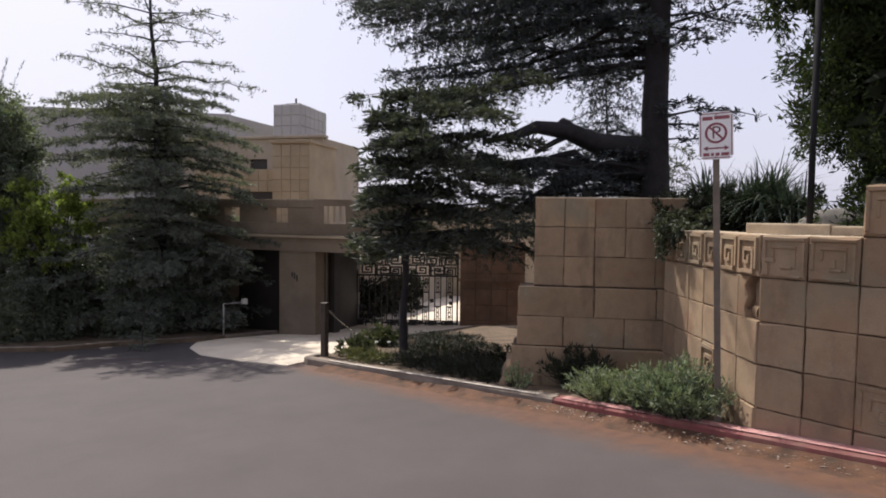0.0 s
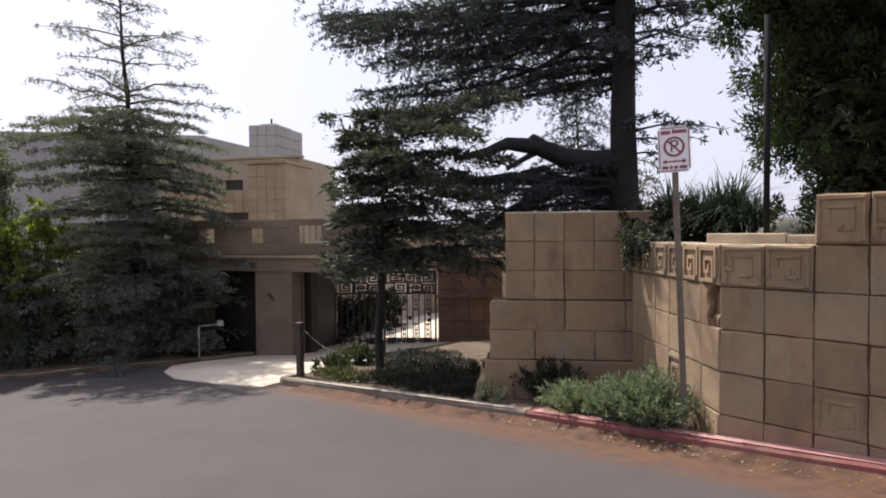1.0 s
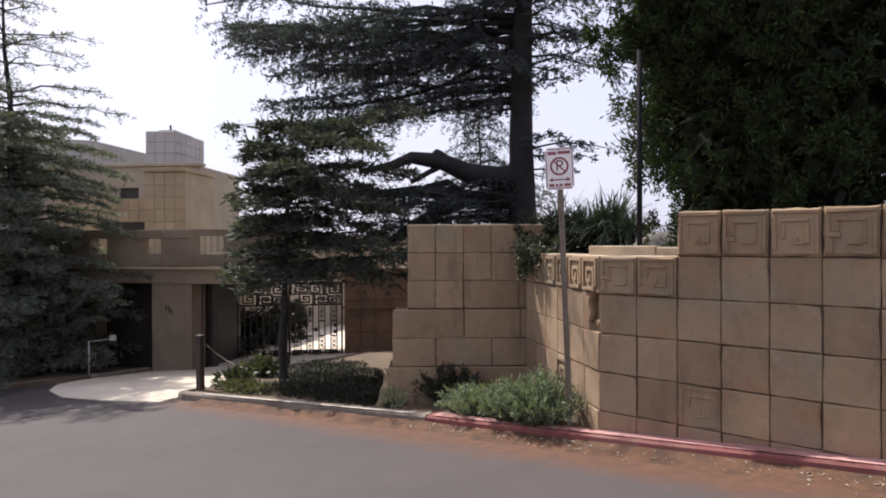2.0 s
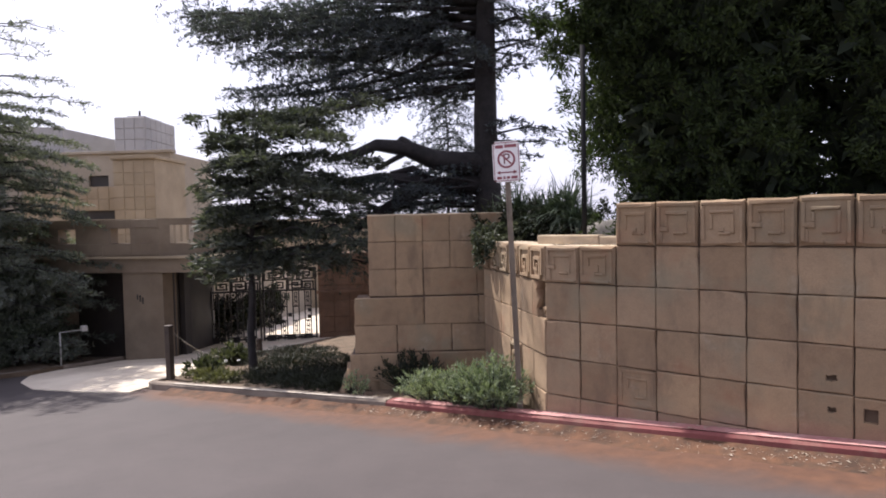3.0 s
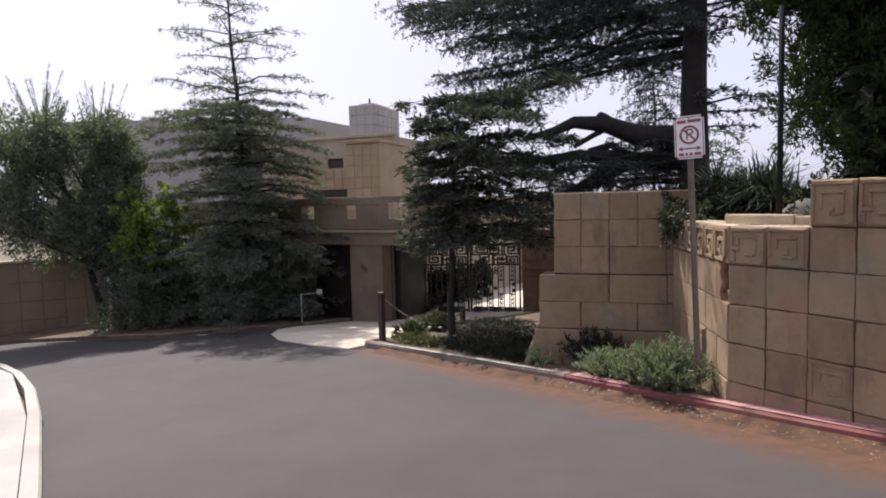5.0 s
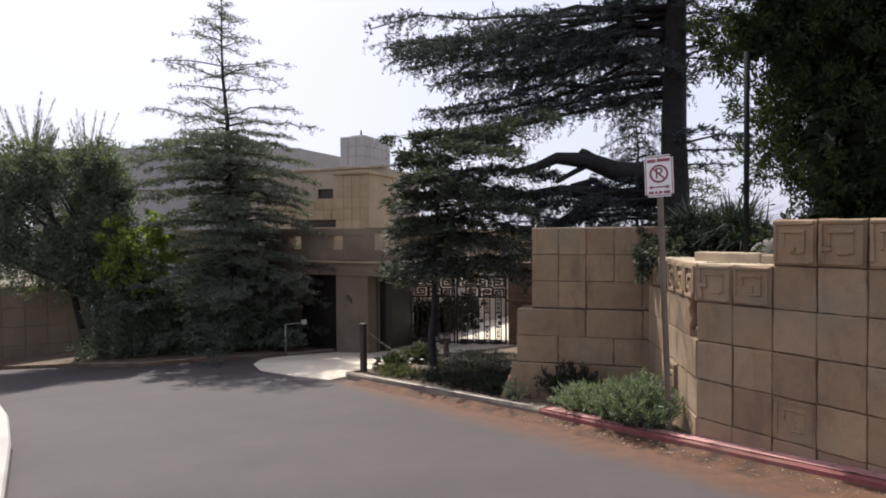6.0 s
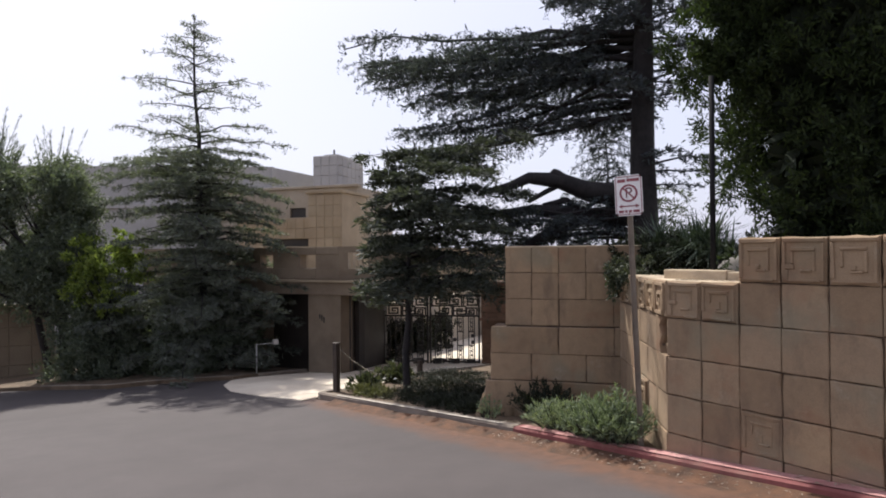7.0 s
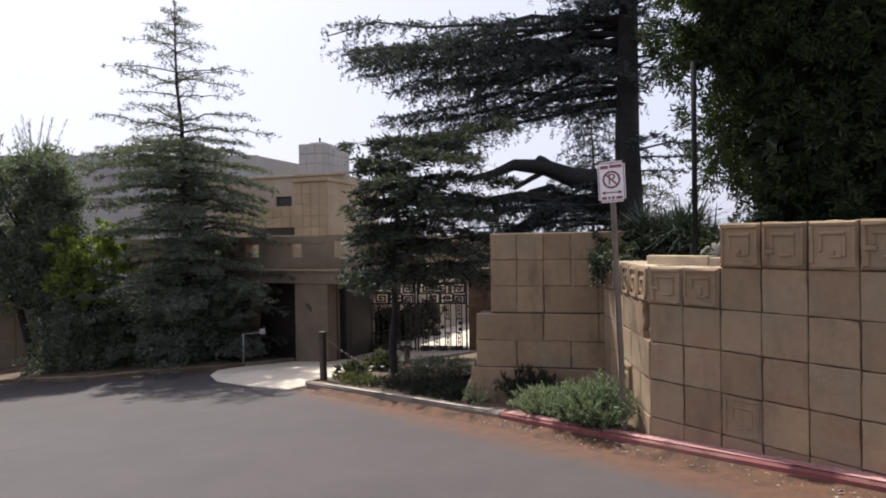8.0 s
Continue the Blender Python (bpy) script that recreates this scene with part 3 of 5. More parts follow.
def broken_block():
    """The block at the corner with its outer half crumbled away."""
    bm = bmesh.new()
    add_box(bm, 0.005, 0.17, 0.0, 0.10, 0.005, B - 0.005)
    add_box(bm, 0.15, B - 0.02, 0.09, 0.15, 0.0, B)
    add_box(bm, 0.20, B - 0.10, 0.04, 0.12, 0.0, 0.12)
    bmesh.ops.subdivide_edges(bm, edges=bm.edges[:], cuts=3, use_grid_fill=True)
    for v in bm.verts:
        if v.co.x > 0.17:
            v.co += Vector((noise.noise(v.co * 14) * 0.05, noise.noise(v.co * 11 + Vector((3, 0, 0))) * 0.04, noise.noise(v.co * 12 + Vector((0, 7, 0))) * 0.03))
    ob = part("broken_block", bm, M_BLOCK, wall_c, "crumbled corner block with a rough hollow")
    ob.matrix_basis = pose(5 * B, 0, joint_z(3))


broken_block()

# end wall, in shade, standing on a wider plinth
NB = 5
wall_b = wall_core("wall_end", [(0.01, NB * B - 0.02, 0.025, 0.44, 1.0, joint_z(0) - 0.012), (-0.19, NB * B - 0.1, -0.11, 0.44, joint_z(5), joint_z(3) - 0.012), (-0.27, NB * B - 0.2, -0.17, 0.44, -0.8, joint_z(5) - 0.012)],
                   FRAME_B, "shaded cast concrete end wall on a wider plinth")
COURSES = ((1, 1, 1, 1, 1), (1, 1, 1, 1, 1), (1, 1, 2, 1), (2, 2, 1), (1, 2, 2), (2, 3), (3, 2), (2, 3))
for k, course in enumerate(COURSES):
    lead, out = (0.0, 0.0) if k < 3 else (-0.22, -0.14) if k < 5 else (-0.30, -0.20)
    x = lead
    for i, cells in enumerate(course):
        w = cells * B - (lead if i == 0 else 0.0)
        ob = lay(wall_b, random.choice(FLUSH), pose(x, out, joint_z(k + 1)), 1.5)
        ob.matrix_basis = ob.matrix_basis @ Matrix.Diagonal((w / B, 1, 1, 1))
        x += w


def rough_footing():
    """The crumbled lump of concrete at the foot of the end wall."""
    bm = bmesh.new()
    add_box(bm, -0.46, 0.10, -0.24, 0.30, -0.75, joint_z(5) - 0.22)
    bmesh.ops.subdivide_edges(bm, edges=bm.edges[:], cuts=6, use_grid_fill=True)
    for v in bm.verts:
        up = max(0.0, (v.co.z + 0.4) / 0.55)
        v.co.x += 0.16 * up * up * (1 if v.co.x < -0.15 else 0.2)
        v.co.y += 0.12 * up * up * (1 if v.co.y < -0.05 else 0.2)
        v.co += Vector((noise.noise(v.co * 5) * 0.06, noise.noise(v.co * 5 + Vector((3, 0, 0))) * 0.06, noise.noise(v.co * 6 + Vector((0, 7, 0))) * 0.05))
    part("rough_footing", bm, M_BLOCK, wall_b, "crumbled rough concrete footing", True)


rough_footing()
part("coping", boxes((0.0, NB * B, 0.0, 0.46, joint_z(0) - 0.02, joint_z(0) + 0.006), bevel=0.01), M_COPING, wall_b, "weathered pale top of the wall")

# terrace held up by the walls, and the wall on its hidden side
terrace = bmesh.new()
tv = [terrace.verts.new((x, y, 1.80)) for x, y in ((12, 0.3), (12, 14), (-6, 14), (-10.2, 8.6), (-3.1, 0.95), (-1.95, 1.85), (0.0, 0.4))]
terrace.faces.new(tv)
got = bmesh.ops.extrude_face_region(terrace, geom=terrace.faces[:])
for v in got["geom"]:
    if isinstance(v, bmesh.types.BMVert):
        v.co.z = -2.0
tagged(part("terrace", terrace, M_SOIL), "raised planted soil terrace behind the walls", "terrace", kind="structure")


# ---- the house ----
def house_wall(name, p, angle, length, z0, z1, depth, mat, label, holes=()):
    """A wall with thickness; holes are x0, x1, z0, z1 and go right through."""
    xs = sorted({0.0, length, *[h[0] for h in holes], *[h[1] for h in holes]})
    zs = sorted({z0, z1, *[h[2] for h in holes], *[h[3] for h in holes]})
    rows = []
    for a, b in zip(xs, xs[1:]):
        for c, d in zip(zs, zs[1:]):
            open_ = any(h[0] - 1e-6 <= a and b <= h[1] + 1e-6 and h[2] - 1e-6 <= c and d <= h[3] + 1e-6 for h in holes)
            if not open_:
                rows.append((a, b, 0.0, depth, c, d))
    bm = boxes(*rows)
    bmesh.ops.remove_doubles(bm, verts=bm.verts, dist=1e-5)
    ob = part(name, bm, mat)
    ob.matrix_basis = pose(p[0], p[1], 0, 0, 0, angle)
    return tagged(ob, label, "house wall", kind="structure")


HP, HA = (-14.3, 2.0), 28.0


def facade(s, out=0.0):
    a = radians(HA)
    return (HP[0] + s * math.cos(a) + out * math.sin(a), HP[1] + s * math.sin(a) - out * math.cos(a))


PANEL = [block_mesh("panel", 1, 1, 80 + s, bevel=0.02, gap=0.03, rough=0.6) for s in range(3)]
LOW_PANEL = [block_mesh("panel", 1, 1, 95 + s, bevel=0.02, gap=0.03, rough=0.6) for s in range(2)]
for me in LOW_PANEL:
    me.materials.append(M_HOUSE_LOW)
PIER_PANEL = [block_mesh("panel", 1, 1, 90 + s, bevel=0.02, gap=0.03, rough=0.6) for s in range(2)]
for me in PANEL:
    me.materials.append(M_HOUSE)
FAR_PANEL = [block_mesh("panel", 1, 1, 97 + s, bevel=0.03, gap=0.05, rough=0.6) for s in range(2)]
for me in FAR_PANEL:
    me.materials.append(M_HOUSE_FAR)
for me in PIER_PANEL:
    me.materials.append(M_PIER)


def panels(wall, rects, y=-0.02, meshes=None):
    """Blocks of the house laid on a wall: rects of x, z, width, height."""
    for x, z, w, h in rects:
        ob = new("block", random.choice(meshes or PANEL))
        ob.parent = wall
        ob.matrix_basis = pose(x, y + random.uniform(-0.006, 0.006), z) @ Matrix.Diagonal((w, 0.8, h, 1))


# ground storey: pier between a dark opening and the gateway, lintel and solid parapet above
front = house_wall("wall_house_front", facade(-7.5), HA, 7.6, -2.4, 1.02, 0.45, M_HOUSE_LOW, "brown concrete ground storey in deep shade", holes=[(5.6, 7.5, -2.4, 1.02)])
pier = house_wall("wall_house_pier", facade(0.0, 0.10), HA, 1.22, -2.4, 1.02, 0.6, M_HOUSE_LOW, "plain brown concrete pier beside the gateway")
part("dark_bar", boxes((0.42, 0.46, -0.012, 0.0, 0.28, 0.42), (0.50, 0.54, -0.012, 0.0, 0.22, 0.40), (0.58, 0.62, -0.012, 0.0, 0.16, 0.34)), M_IRON, pier, "small dark bars fixed to the pier")
house_wall("wall_house_recess", facade(-2.6, -0.75), HA, 3.9, -2.4, 1.02, 0.3, M_DARK, "near-black surface filling the shaded opening under the lintel")
house_wall("wall_gateway_side", facade(1.24, -0.35), 132, 3.6, -2.4, 1.02, 0.3, M_DARK, "side of the gateway passage, coloured near-black for its shade")
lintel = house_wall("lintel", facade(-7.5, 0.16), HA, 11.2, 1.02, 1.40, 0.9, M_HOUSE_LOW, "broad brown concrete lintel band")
ledge = house_wall("ledge", facade(-7.55, 0.26), HA, 11.3, 1.404, 1.47, 1.0, M_HOUSE, "projecting concrete ledge under the parapet")
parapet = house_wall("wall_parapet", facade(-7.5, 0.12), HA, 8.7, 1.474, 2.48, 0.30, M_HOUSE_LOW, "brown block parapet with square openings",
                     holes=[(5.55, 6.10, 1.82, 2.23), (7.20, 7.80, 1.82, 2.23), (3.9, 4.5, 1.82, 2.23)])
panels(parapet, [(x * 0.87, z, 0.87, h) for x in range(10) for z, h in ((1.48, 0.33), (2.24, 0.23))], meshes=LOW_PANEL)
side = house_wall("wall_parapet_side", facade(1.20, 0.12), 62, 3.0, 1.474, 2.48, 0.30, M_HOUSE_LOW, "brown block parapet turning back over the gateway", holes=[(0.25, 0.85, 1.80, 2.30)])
for i in range(3):
    part("pierced_bar", boxes((0.33 + 0.17 * i, 0.40 + 0.17 * i, 0.03, 0.12, 1.802 + 0.04 * i, 2.298)), M_HOUSE, side)
house_wall("house_terrace_floor", facade(-7.5, -0.2), HA, 10.4, 1.25, 1.39, 7.0, M_HOUSE, "concrete terrace floor behind the parapet")

# upper storey, stepped back
up_a = house_wall("wall_upper", (-20.4, 4.5), 36, 1.55, 1.3, 4.75, 2.4, M_HOUSE, "sunlit tan block bay of the upper storey")
panels(up_a, [(i * 0.387, 4.72 - (j + 1) * 0.45, 0.387, 0.45) for i in range(4) for j in range(7)])
up_b = house_wall("wall_upper_left", (-23.5, 2.6), 36, 3.68, 1.3, 3.80, 3.0, M_HOUSE, "tan block upper wall with a long dark window", holes=[(1.72, 3.62, 2.56, 2.92)])
panels(up_b, [(i * 0.41, 3.78 - 0.43 * (j + 1), 0.40, 0.43) for i in range(9) for j in range(2)] + [(i * 0.41, 2.2, 0.40, 0.41) for i in range(9)])
part("window", boxes((1.72, 3.62, 0.10, 0.14, 2.56, 2.92)), M_DARK, up_b, "long dark window slot")
up_c = house_wall("wall_upper_back", (-27.6, 2.9), 36, 7.5, 1.3, 5.32, 4.0, M_HOUSE_MID, "tan concrete upper wall behind the terrace", holes=[(4.0, 4.85, 4.0, 4.45)])
part("window", boxes((4.0, 4.85, 0.12, 0.16, 4.0, 4.45)), M_DARK, up_c, "small dark window opening")
part("coping", boxes((-0.1, 7.6, -0.12, 0.3, 5.324, 5.44), bevel=0.02), M_HOUSE_MID, up_c, "projecting concrete cornice")
part("coping", boxes((-0.08, 1.62, -0.10, 2.4, 4.754, 4.88), bevel=0.02), M_HOUSE, up_a, "projecting concrete cornice")

# chimney mass and the high wing with its long roofline
chimney = new("chimney")
chimney.matrix_basis = pose(-25.7, 8.35, 4.0, 0, 0, 36)
tagged(chimney, "broad grey concrete chimney on the roof of the house", "chimney")
part("shaft", boxes((-1.45, 0.0, 0, 2.9, 0.0, 3.42), bevel=0.04), M_HOUSE_FAR, chimney)
part("cap", boxes((-1.1, -0.3, 0.5, 2.3, 3.421, 3.55), bevel=0.03), M_HOUSE_FAR, chimney)
for i in range(3):
    for j in range(4):
        ob = new("block", FAR_PANEL[(i + j) % 2])
        ob.parent = chimney
        ob.matrix_basis = pose(-1.45 + 0.483 * i, -0.03, 3.40 - 0.52 * (j + 1)) @ Matrix.Diagonal((0.483, 0.8, 0.52, 1))
for i in range(6):
    for j in range(4):
        ob = new("block", FAR_PANEL[(i + j) % 2])
        ob.parent = chimney
        ob.matrix_basis = pose(0.03, 0.483 * i, 3.40 - 0.52 * (j + 1), 0, 0, 90) @ Matrix.Diagonal((0.483, 0.8, 0.52, 1))
tube("flue", [(-0.7, 0.9, 3.5), (-0.7, 0.9, 3.85)], 0.05, M_IRON, chimney)
wing = house_wall("wall_high_wing", (-33.4, -6.1), 60, 13.2, -2.5, 6.70, 7.0, M_HOUSE_FAR, "long high grey concrete wing of the house")
part("band", boxes((-0.1, 13.25, -0.15, 0.1, 4.6, 4.85), (-0.1, 13.25, -0.12, 0.1, 2.6, 2.8), bevel=0.02), M_HOUSE_FAR, wing, "projecting concrete band")
part("vent_box", boxes((2.6, 3.6, 1.0, 2.0, 6.70, 7.0), bevel=0.03), M_HOUSE_FAR, wing, "low roof vent box")
house_wall("wall_wing_side", (-26.75, 5.26), 124, 5.6, -2.5, 6.66, 5.0, M_HOUSE_FAR, "receding side of the high grey wing")

# ---- the gateway ----
GP, GA = (-15.7, 5.2), 48.0
FRAME_G = pose(GP[0], GP[1], -1.64, 0, 0, GA)


def bar(bm, x0, z0, x1, z1, t=0.03, d=0.03):
    add_box(bm, min(x0, x1) - t / 2, max(x0, x1) + t / 2, -d / 2, d / 2, min(z0, z1) - t / 2, max(z0, z1) + t / 2)


def key_scroll(bm, x, z, w, h, flip):
    """A square spiral of flat iron."""
    s = -1 if flip else 1
    pts = [(0, 0), (0, 1), (1, 1), (1, 0.12), (0.28, 0.12), (0.28, 0.70), (0.72, 0.70), (0.72, 0.40), (0.5, 0.40)]
    q = [(x + (w / 2) * (1 + s * (2 * a - 1)), z + b * h) for a, b in pts]
    for (a, b), (c, d) in zip(q, q[1:]):
        bar(bm, a, b, c, d, 0.048, 0.045)


def ring_link(bm, x, z, w, h):
    for a, b, c, d in ((x, z, x + w, z), (x, z + h, x + w, z + h), (x, z, x, z + h), (x + w, z, x + w, z + h)):
        bar(bm, a, b, c, d, 0.026, 0.026)


def gate_leaf(x0, w, h):
    leaf = new("gate_leaf")
    leaf.matrix_basis = FRAME_G @ pose(x0, 0, 0)
    tagged(leaf, "black wrought iron gate leaf with square key scrolls", "gate", "leaves of the gateway")
    rail = h * 0.70
    bm = bmesh.new()
    for a, b, c, d in ((0.03, 0.05, 0.03, h), (w - 0.03, 0.05, w - 0.03, h), (0.03, h, w - 0.03, h), (0.03, 0.09, w - 0.03, 0.09), (0.03, rail, w - 0.03, rail)):
        bar(bm, a, b, c, d, 0.06, 0.055)
    part("gate_frame", bm, M_IRON, leaf)
    n = 9
    for i in range(1, n):
        bm = bmesh.new()
        x = w * i / n
        bar(bm, x, 0.09, x, rail + (0.16 if i % 3 == 1 else 0.0), 0.038, 0.036)
        part("bar", bm, M_IRON, leaf)
    # square spirals of the top panel, two rows that catch into each other
    for a, c, ww, hh, fl in ((0.05, 0.86, 0.30, 0.13, 0), (0.20, 0.72, 0.25, 0.13, 1), (0.40, 0.85, 0.24, 0.13, 1), (0.48, 0.71, 0.24, 0.13, 0), (0.68, 0.84, 0.27, 0.15, 0), (0.74, 0.715, 0.20, 0.10, 1)):
        bm = bmesh.new()
        key_scroll(bm, a * w, h * c, ww * w, h * hh, fl)
        part("key_scroll", bm, M_IRON, leaf)
    for a, b, c, d in ((0.03, h * 0.845, w * 0.20, h * 0.845), (w * 0.45, h * 0.775, w * 0.74, h * 0.775), (w * 0.30, h * 0.93, w * 0.40, h * 0.93), (w * 0.64, h * 0.90, w * 0.68, h * 0.90)):
        bm = bmesh.new()
        bar(bm, a, b, c, d, 0.045, 0.04)
        part("rail", bm, M_IRON, leaf)
    # chains of long links in every second bay, hung under the rail and standing on the sill
    for i in range(1, n, 2):
        x = w * (i + 0.5) / n
        for z in (0.17, 1.16):
            bm = bmesh.new()
            for k in range(3):
                ring_link(bm, x - 0.034, z + 0.145 * k, 0.068, 0.165)
            part("link_motif", bm, M_IRON, leaf)
        for z in (0.66, 1.14):
            bm = bmesh.new()
            bar(bm, x - 0.09, z, x + 0.09, z, 0.034, 0.034)
            part("rail", bm, M_IRON, leaf)
    for i in range(3):
        bm = bmesh.new()
        key_scroll(bm, w * (0.08 + 0.31 * i), 0.0, 0.34, 0.17, i % 2 == 0)
        part("key_scroll", bm, M_IRON, leaf)
    for x, z in ((0.86, 0.78), (0.86, 1.00), (0.30, 0.12), (0.86, 0.12), (0.50, 0.86)):
        part("boss", boxes((w * x - 0.06, w * x + 0.06, -0.05, 0.05, z - 0.06, z + 0.06), bevel=0.02), M_IRON, leaf)
    return leaf


gate_leaf(0.0, 1.78, 2.42)
gate_leaf(1.82, 1.78, 2.42)
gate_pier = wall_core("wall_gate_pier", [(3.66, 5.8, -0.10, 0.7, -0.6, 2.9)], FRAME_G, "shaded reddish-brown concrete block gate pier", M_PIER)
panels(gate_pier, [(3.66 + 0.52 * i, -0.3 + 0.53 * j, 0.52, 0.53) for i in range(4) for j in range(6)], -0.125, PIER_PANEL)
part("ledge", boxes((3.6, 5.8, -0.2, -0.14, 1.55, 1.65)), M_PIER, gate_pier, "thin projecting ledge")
# court behind the gate: a sunlit floor, a dark hedge along its side and the far wall
house_wall("wall_court_back", (-27.5, 13.0), 48, 16, -2.5, 2.6, 0.4, M_HOUSE, "sunlit tan wall at the back of the court")


# ---- parking sign on its post ----
def text_mesh(body, size):
    cu = bpy.data.curves.new("letter", "FONT")
    cu.body, cu.size, cu.align_x, cu.align_y, cu.extrude = body, size, "CENTER", "CENTER", 0.0008
    tmp = bpy.data.objects.new("letter", cu)
    scene.collection.objects.link(tmp)
    dg = bpy.context.evaluated_depsgraph_get()
    me = bpy.data.meshes.new_from_object(tmp.evaluated_get(dg))
    bpy.data.objects.remove(tmp)
    return me


def parking_sign(x, y, turn, lean):
    z = zg(x, y) + 0.10
    s = tagged(new("parking_sign"), "white no-parking sign with red symbol on a leaning galvanised post", "street sign")
    s.matrix_basis = pose(x, y, z, 0, lean, turn)
    top = 3.10 - z
    bm = boxes((-0.03, 0.03, 0.0, 0.006, -0.3, top - 0.06), (-0.03, -0.024, -0.025, 0.0, -0.3, top - 0.06), (0.024, 0.03, -0.025, 0.0, -0.3, top - 0.06))
    part("post", bm, M_GALV, s, "grey galvanised channel post")
    W, H, zc = 0.305, 0.457, top - 0.235
    bm = bmesh.new()
    add_box(bm, -W / 2, W / 2, -0.034, -0.030, zc - H / 2, zc + H / 2)
    es = [e for e in bm.edges if abs(e.verts[0].co.y - e.verts[1].co.y) > 0.002]
    bmesh.ops.bevel(bm, geom=es, offset=0.03, segments=4, affect="EDGES")
    plate = part("sign_plate", bm, M_WHITE, s, "white enamelled plate with rounded corners")

    def flat(name, rows, mat, lab=""):
        part(name, boxes(*[(a, b, -0.0375, -0.0345, c, d) for a, b, c, d in rows]), mat, plate, lab)

    b = 0.008
    flat("border", [(-W / 2 + 0.015, W / 2 - 0.015, zc + H / 2 - 0.02, zc + H / 2 - 0.02 + b), (-W / 2 + 0.015, W / 2 - 0.015, zc - H / 2 + 0.012, zc - H / 2 + 0.012 + b),
                    (-W / 2 + 0.01, -W / 2 + 0.01 + b, zc - H / 2 + 0.03, zc + H / 2 - 0.03), (W / 2 - 0.01 - b, W / 2 - 0.01, zc - H / 2 + 0.03, zc + H / 2 - 0.03)], M_SIGNRED)
    flat("red_bar", [(-0.12, -0.03, zc + 0.150, zc + 0.185), (-0.015, 0.12, zc + 0.155, zc + 0.188)], M_SIGNRED)
    flat("red_bar", [(-0.115, -0.06, zc - 0.195, zc - 0.165), (-0.045, -0.02, zc - 0.195, zc - 0.165), (-0.005, 0.03, zc - 0.195, zc - 0.165), (0.045, 0.115, zc - 0.195, zc - 0.165)], M_SIGNRED)
    flat("arrow", [(-0.09, 0.09, zc - 0.128, zc - 0.114)], M_SIGNRED)
    for sgn in (-1, 1):
        bm = bmesh.new()
        vs = [bm.verts.new((sgn * 0.115, yy, zc - 0.121)) for yy in (-0.0375, -0.0345)]
        va = [bm.verts.new((sgn * 0.075, yy, zc - 0.121 + 0.024)) for yy in (-0.0375, -0.0345)]
        vb = [bm.verts.new((sgn * 0.075, yy, zc - 0.121 - 0.024)) for yy in (-0.0375, -0.0345)]
        bm.faces.new((vs[0], va[0], vb[0]))
        bm.faces.new((vs[1], va[1], vb[1]))
        for p, q in ((vs, va), (va, vb), (vb, vs)):
            bm.faces.new((p[0], p[1], q[1], q[0]))
        part("arrow_head", bm, M_SIGNRED, plate)
    ring = bmesh.new()
    r0, r1, k = 0.078, 0.100, 40
    loops = []
    for yy in (-0.0375, -0.0345):
        for rr in (r0, r1):
            loops.append([ring.verts.new((rr * math.cos(2 * math.pi * i / k), yy, zc + 0.025 + rr * math.sin(2 * math.pi * i / k))) for i in range(k)])
    for a, b2 in ((0, 1), (2, 3), (0, 2), (1, 3)):
        for i in range(k):
            ring.faces.new((loops[a][i], loops[a][(i + 1) % k], loops[b2][(i + 1) % k], loops[b2][i]))
    part("prohibition_ring", ring, M_SIGNRED, plate)
    part("slash", boxes((-0.085, 0.085, -0.039, -0.036, -0.009, 0.009), m=pose(0, 0, zc + 0.025, 0, 45, 0)), M_SIGNRED, plate)
    letter = new("letter", text_mesh("P", 0.17))
    letter.data.materials.append(M_SIGNDARK)
    letter.parent = plate
    letter.matrix_basis = pose(0, -0.0355, zc + 0.025, 90, 0, 0)
    for zz in (zc + 0.20, zc - 0.207):
        bm = bmesh.new()
        bmesh.ops.create_uvsphere(bm, u_segments=8, v_segments=6, radius=0.008)
        bmesh.ops.transform(bm, matrix=pose(0, -0.035, zz), verts=bm.verts)
        part("bolt", bm, M_GALV, s)


parking_sign(-0.36, 0.03, 27, -2.2)


# ---- posts and chain by the driveway ----
def chain_post(x, y, tall, lab):
    z = zg(x, y) + 0.08
    p = tagged(new("chain_post"), lab, "post", "posts of the chain")
    p.matrix_basis = pose(x, y, z, random.uniform(-1, 1), random.uniform(-1, 1), 20)
    part("shaft", boxes((-0.055, 0.055, -0.055, 0.055, -0.2, tall), bevel=0.008), M_POST, p)
    part("cap", boxes((-0.065, 0.065, -0.065, 0.065, tall + 0.001, tall + 0.03), bevel=0.008), M_POST, p)
    return Vector((x, y, z + tall - 0.03))


e1 = chain_post(-8.04, -0.07, 1.02, "dark stained square wooden post with a chain")
e2 = chain_post(-9.9, 3.2, 0.40, "short dark wooden post among the groundcover")


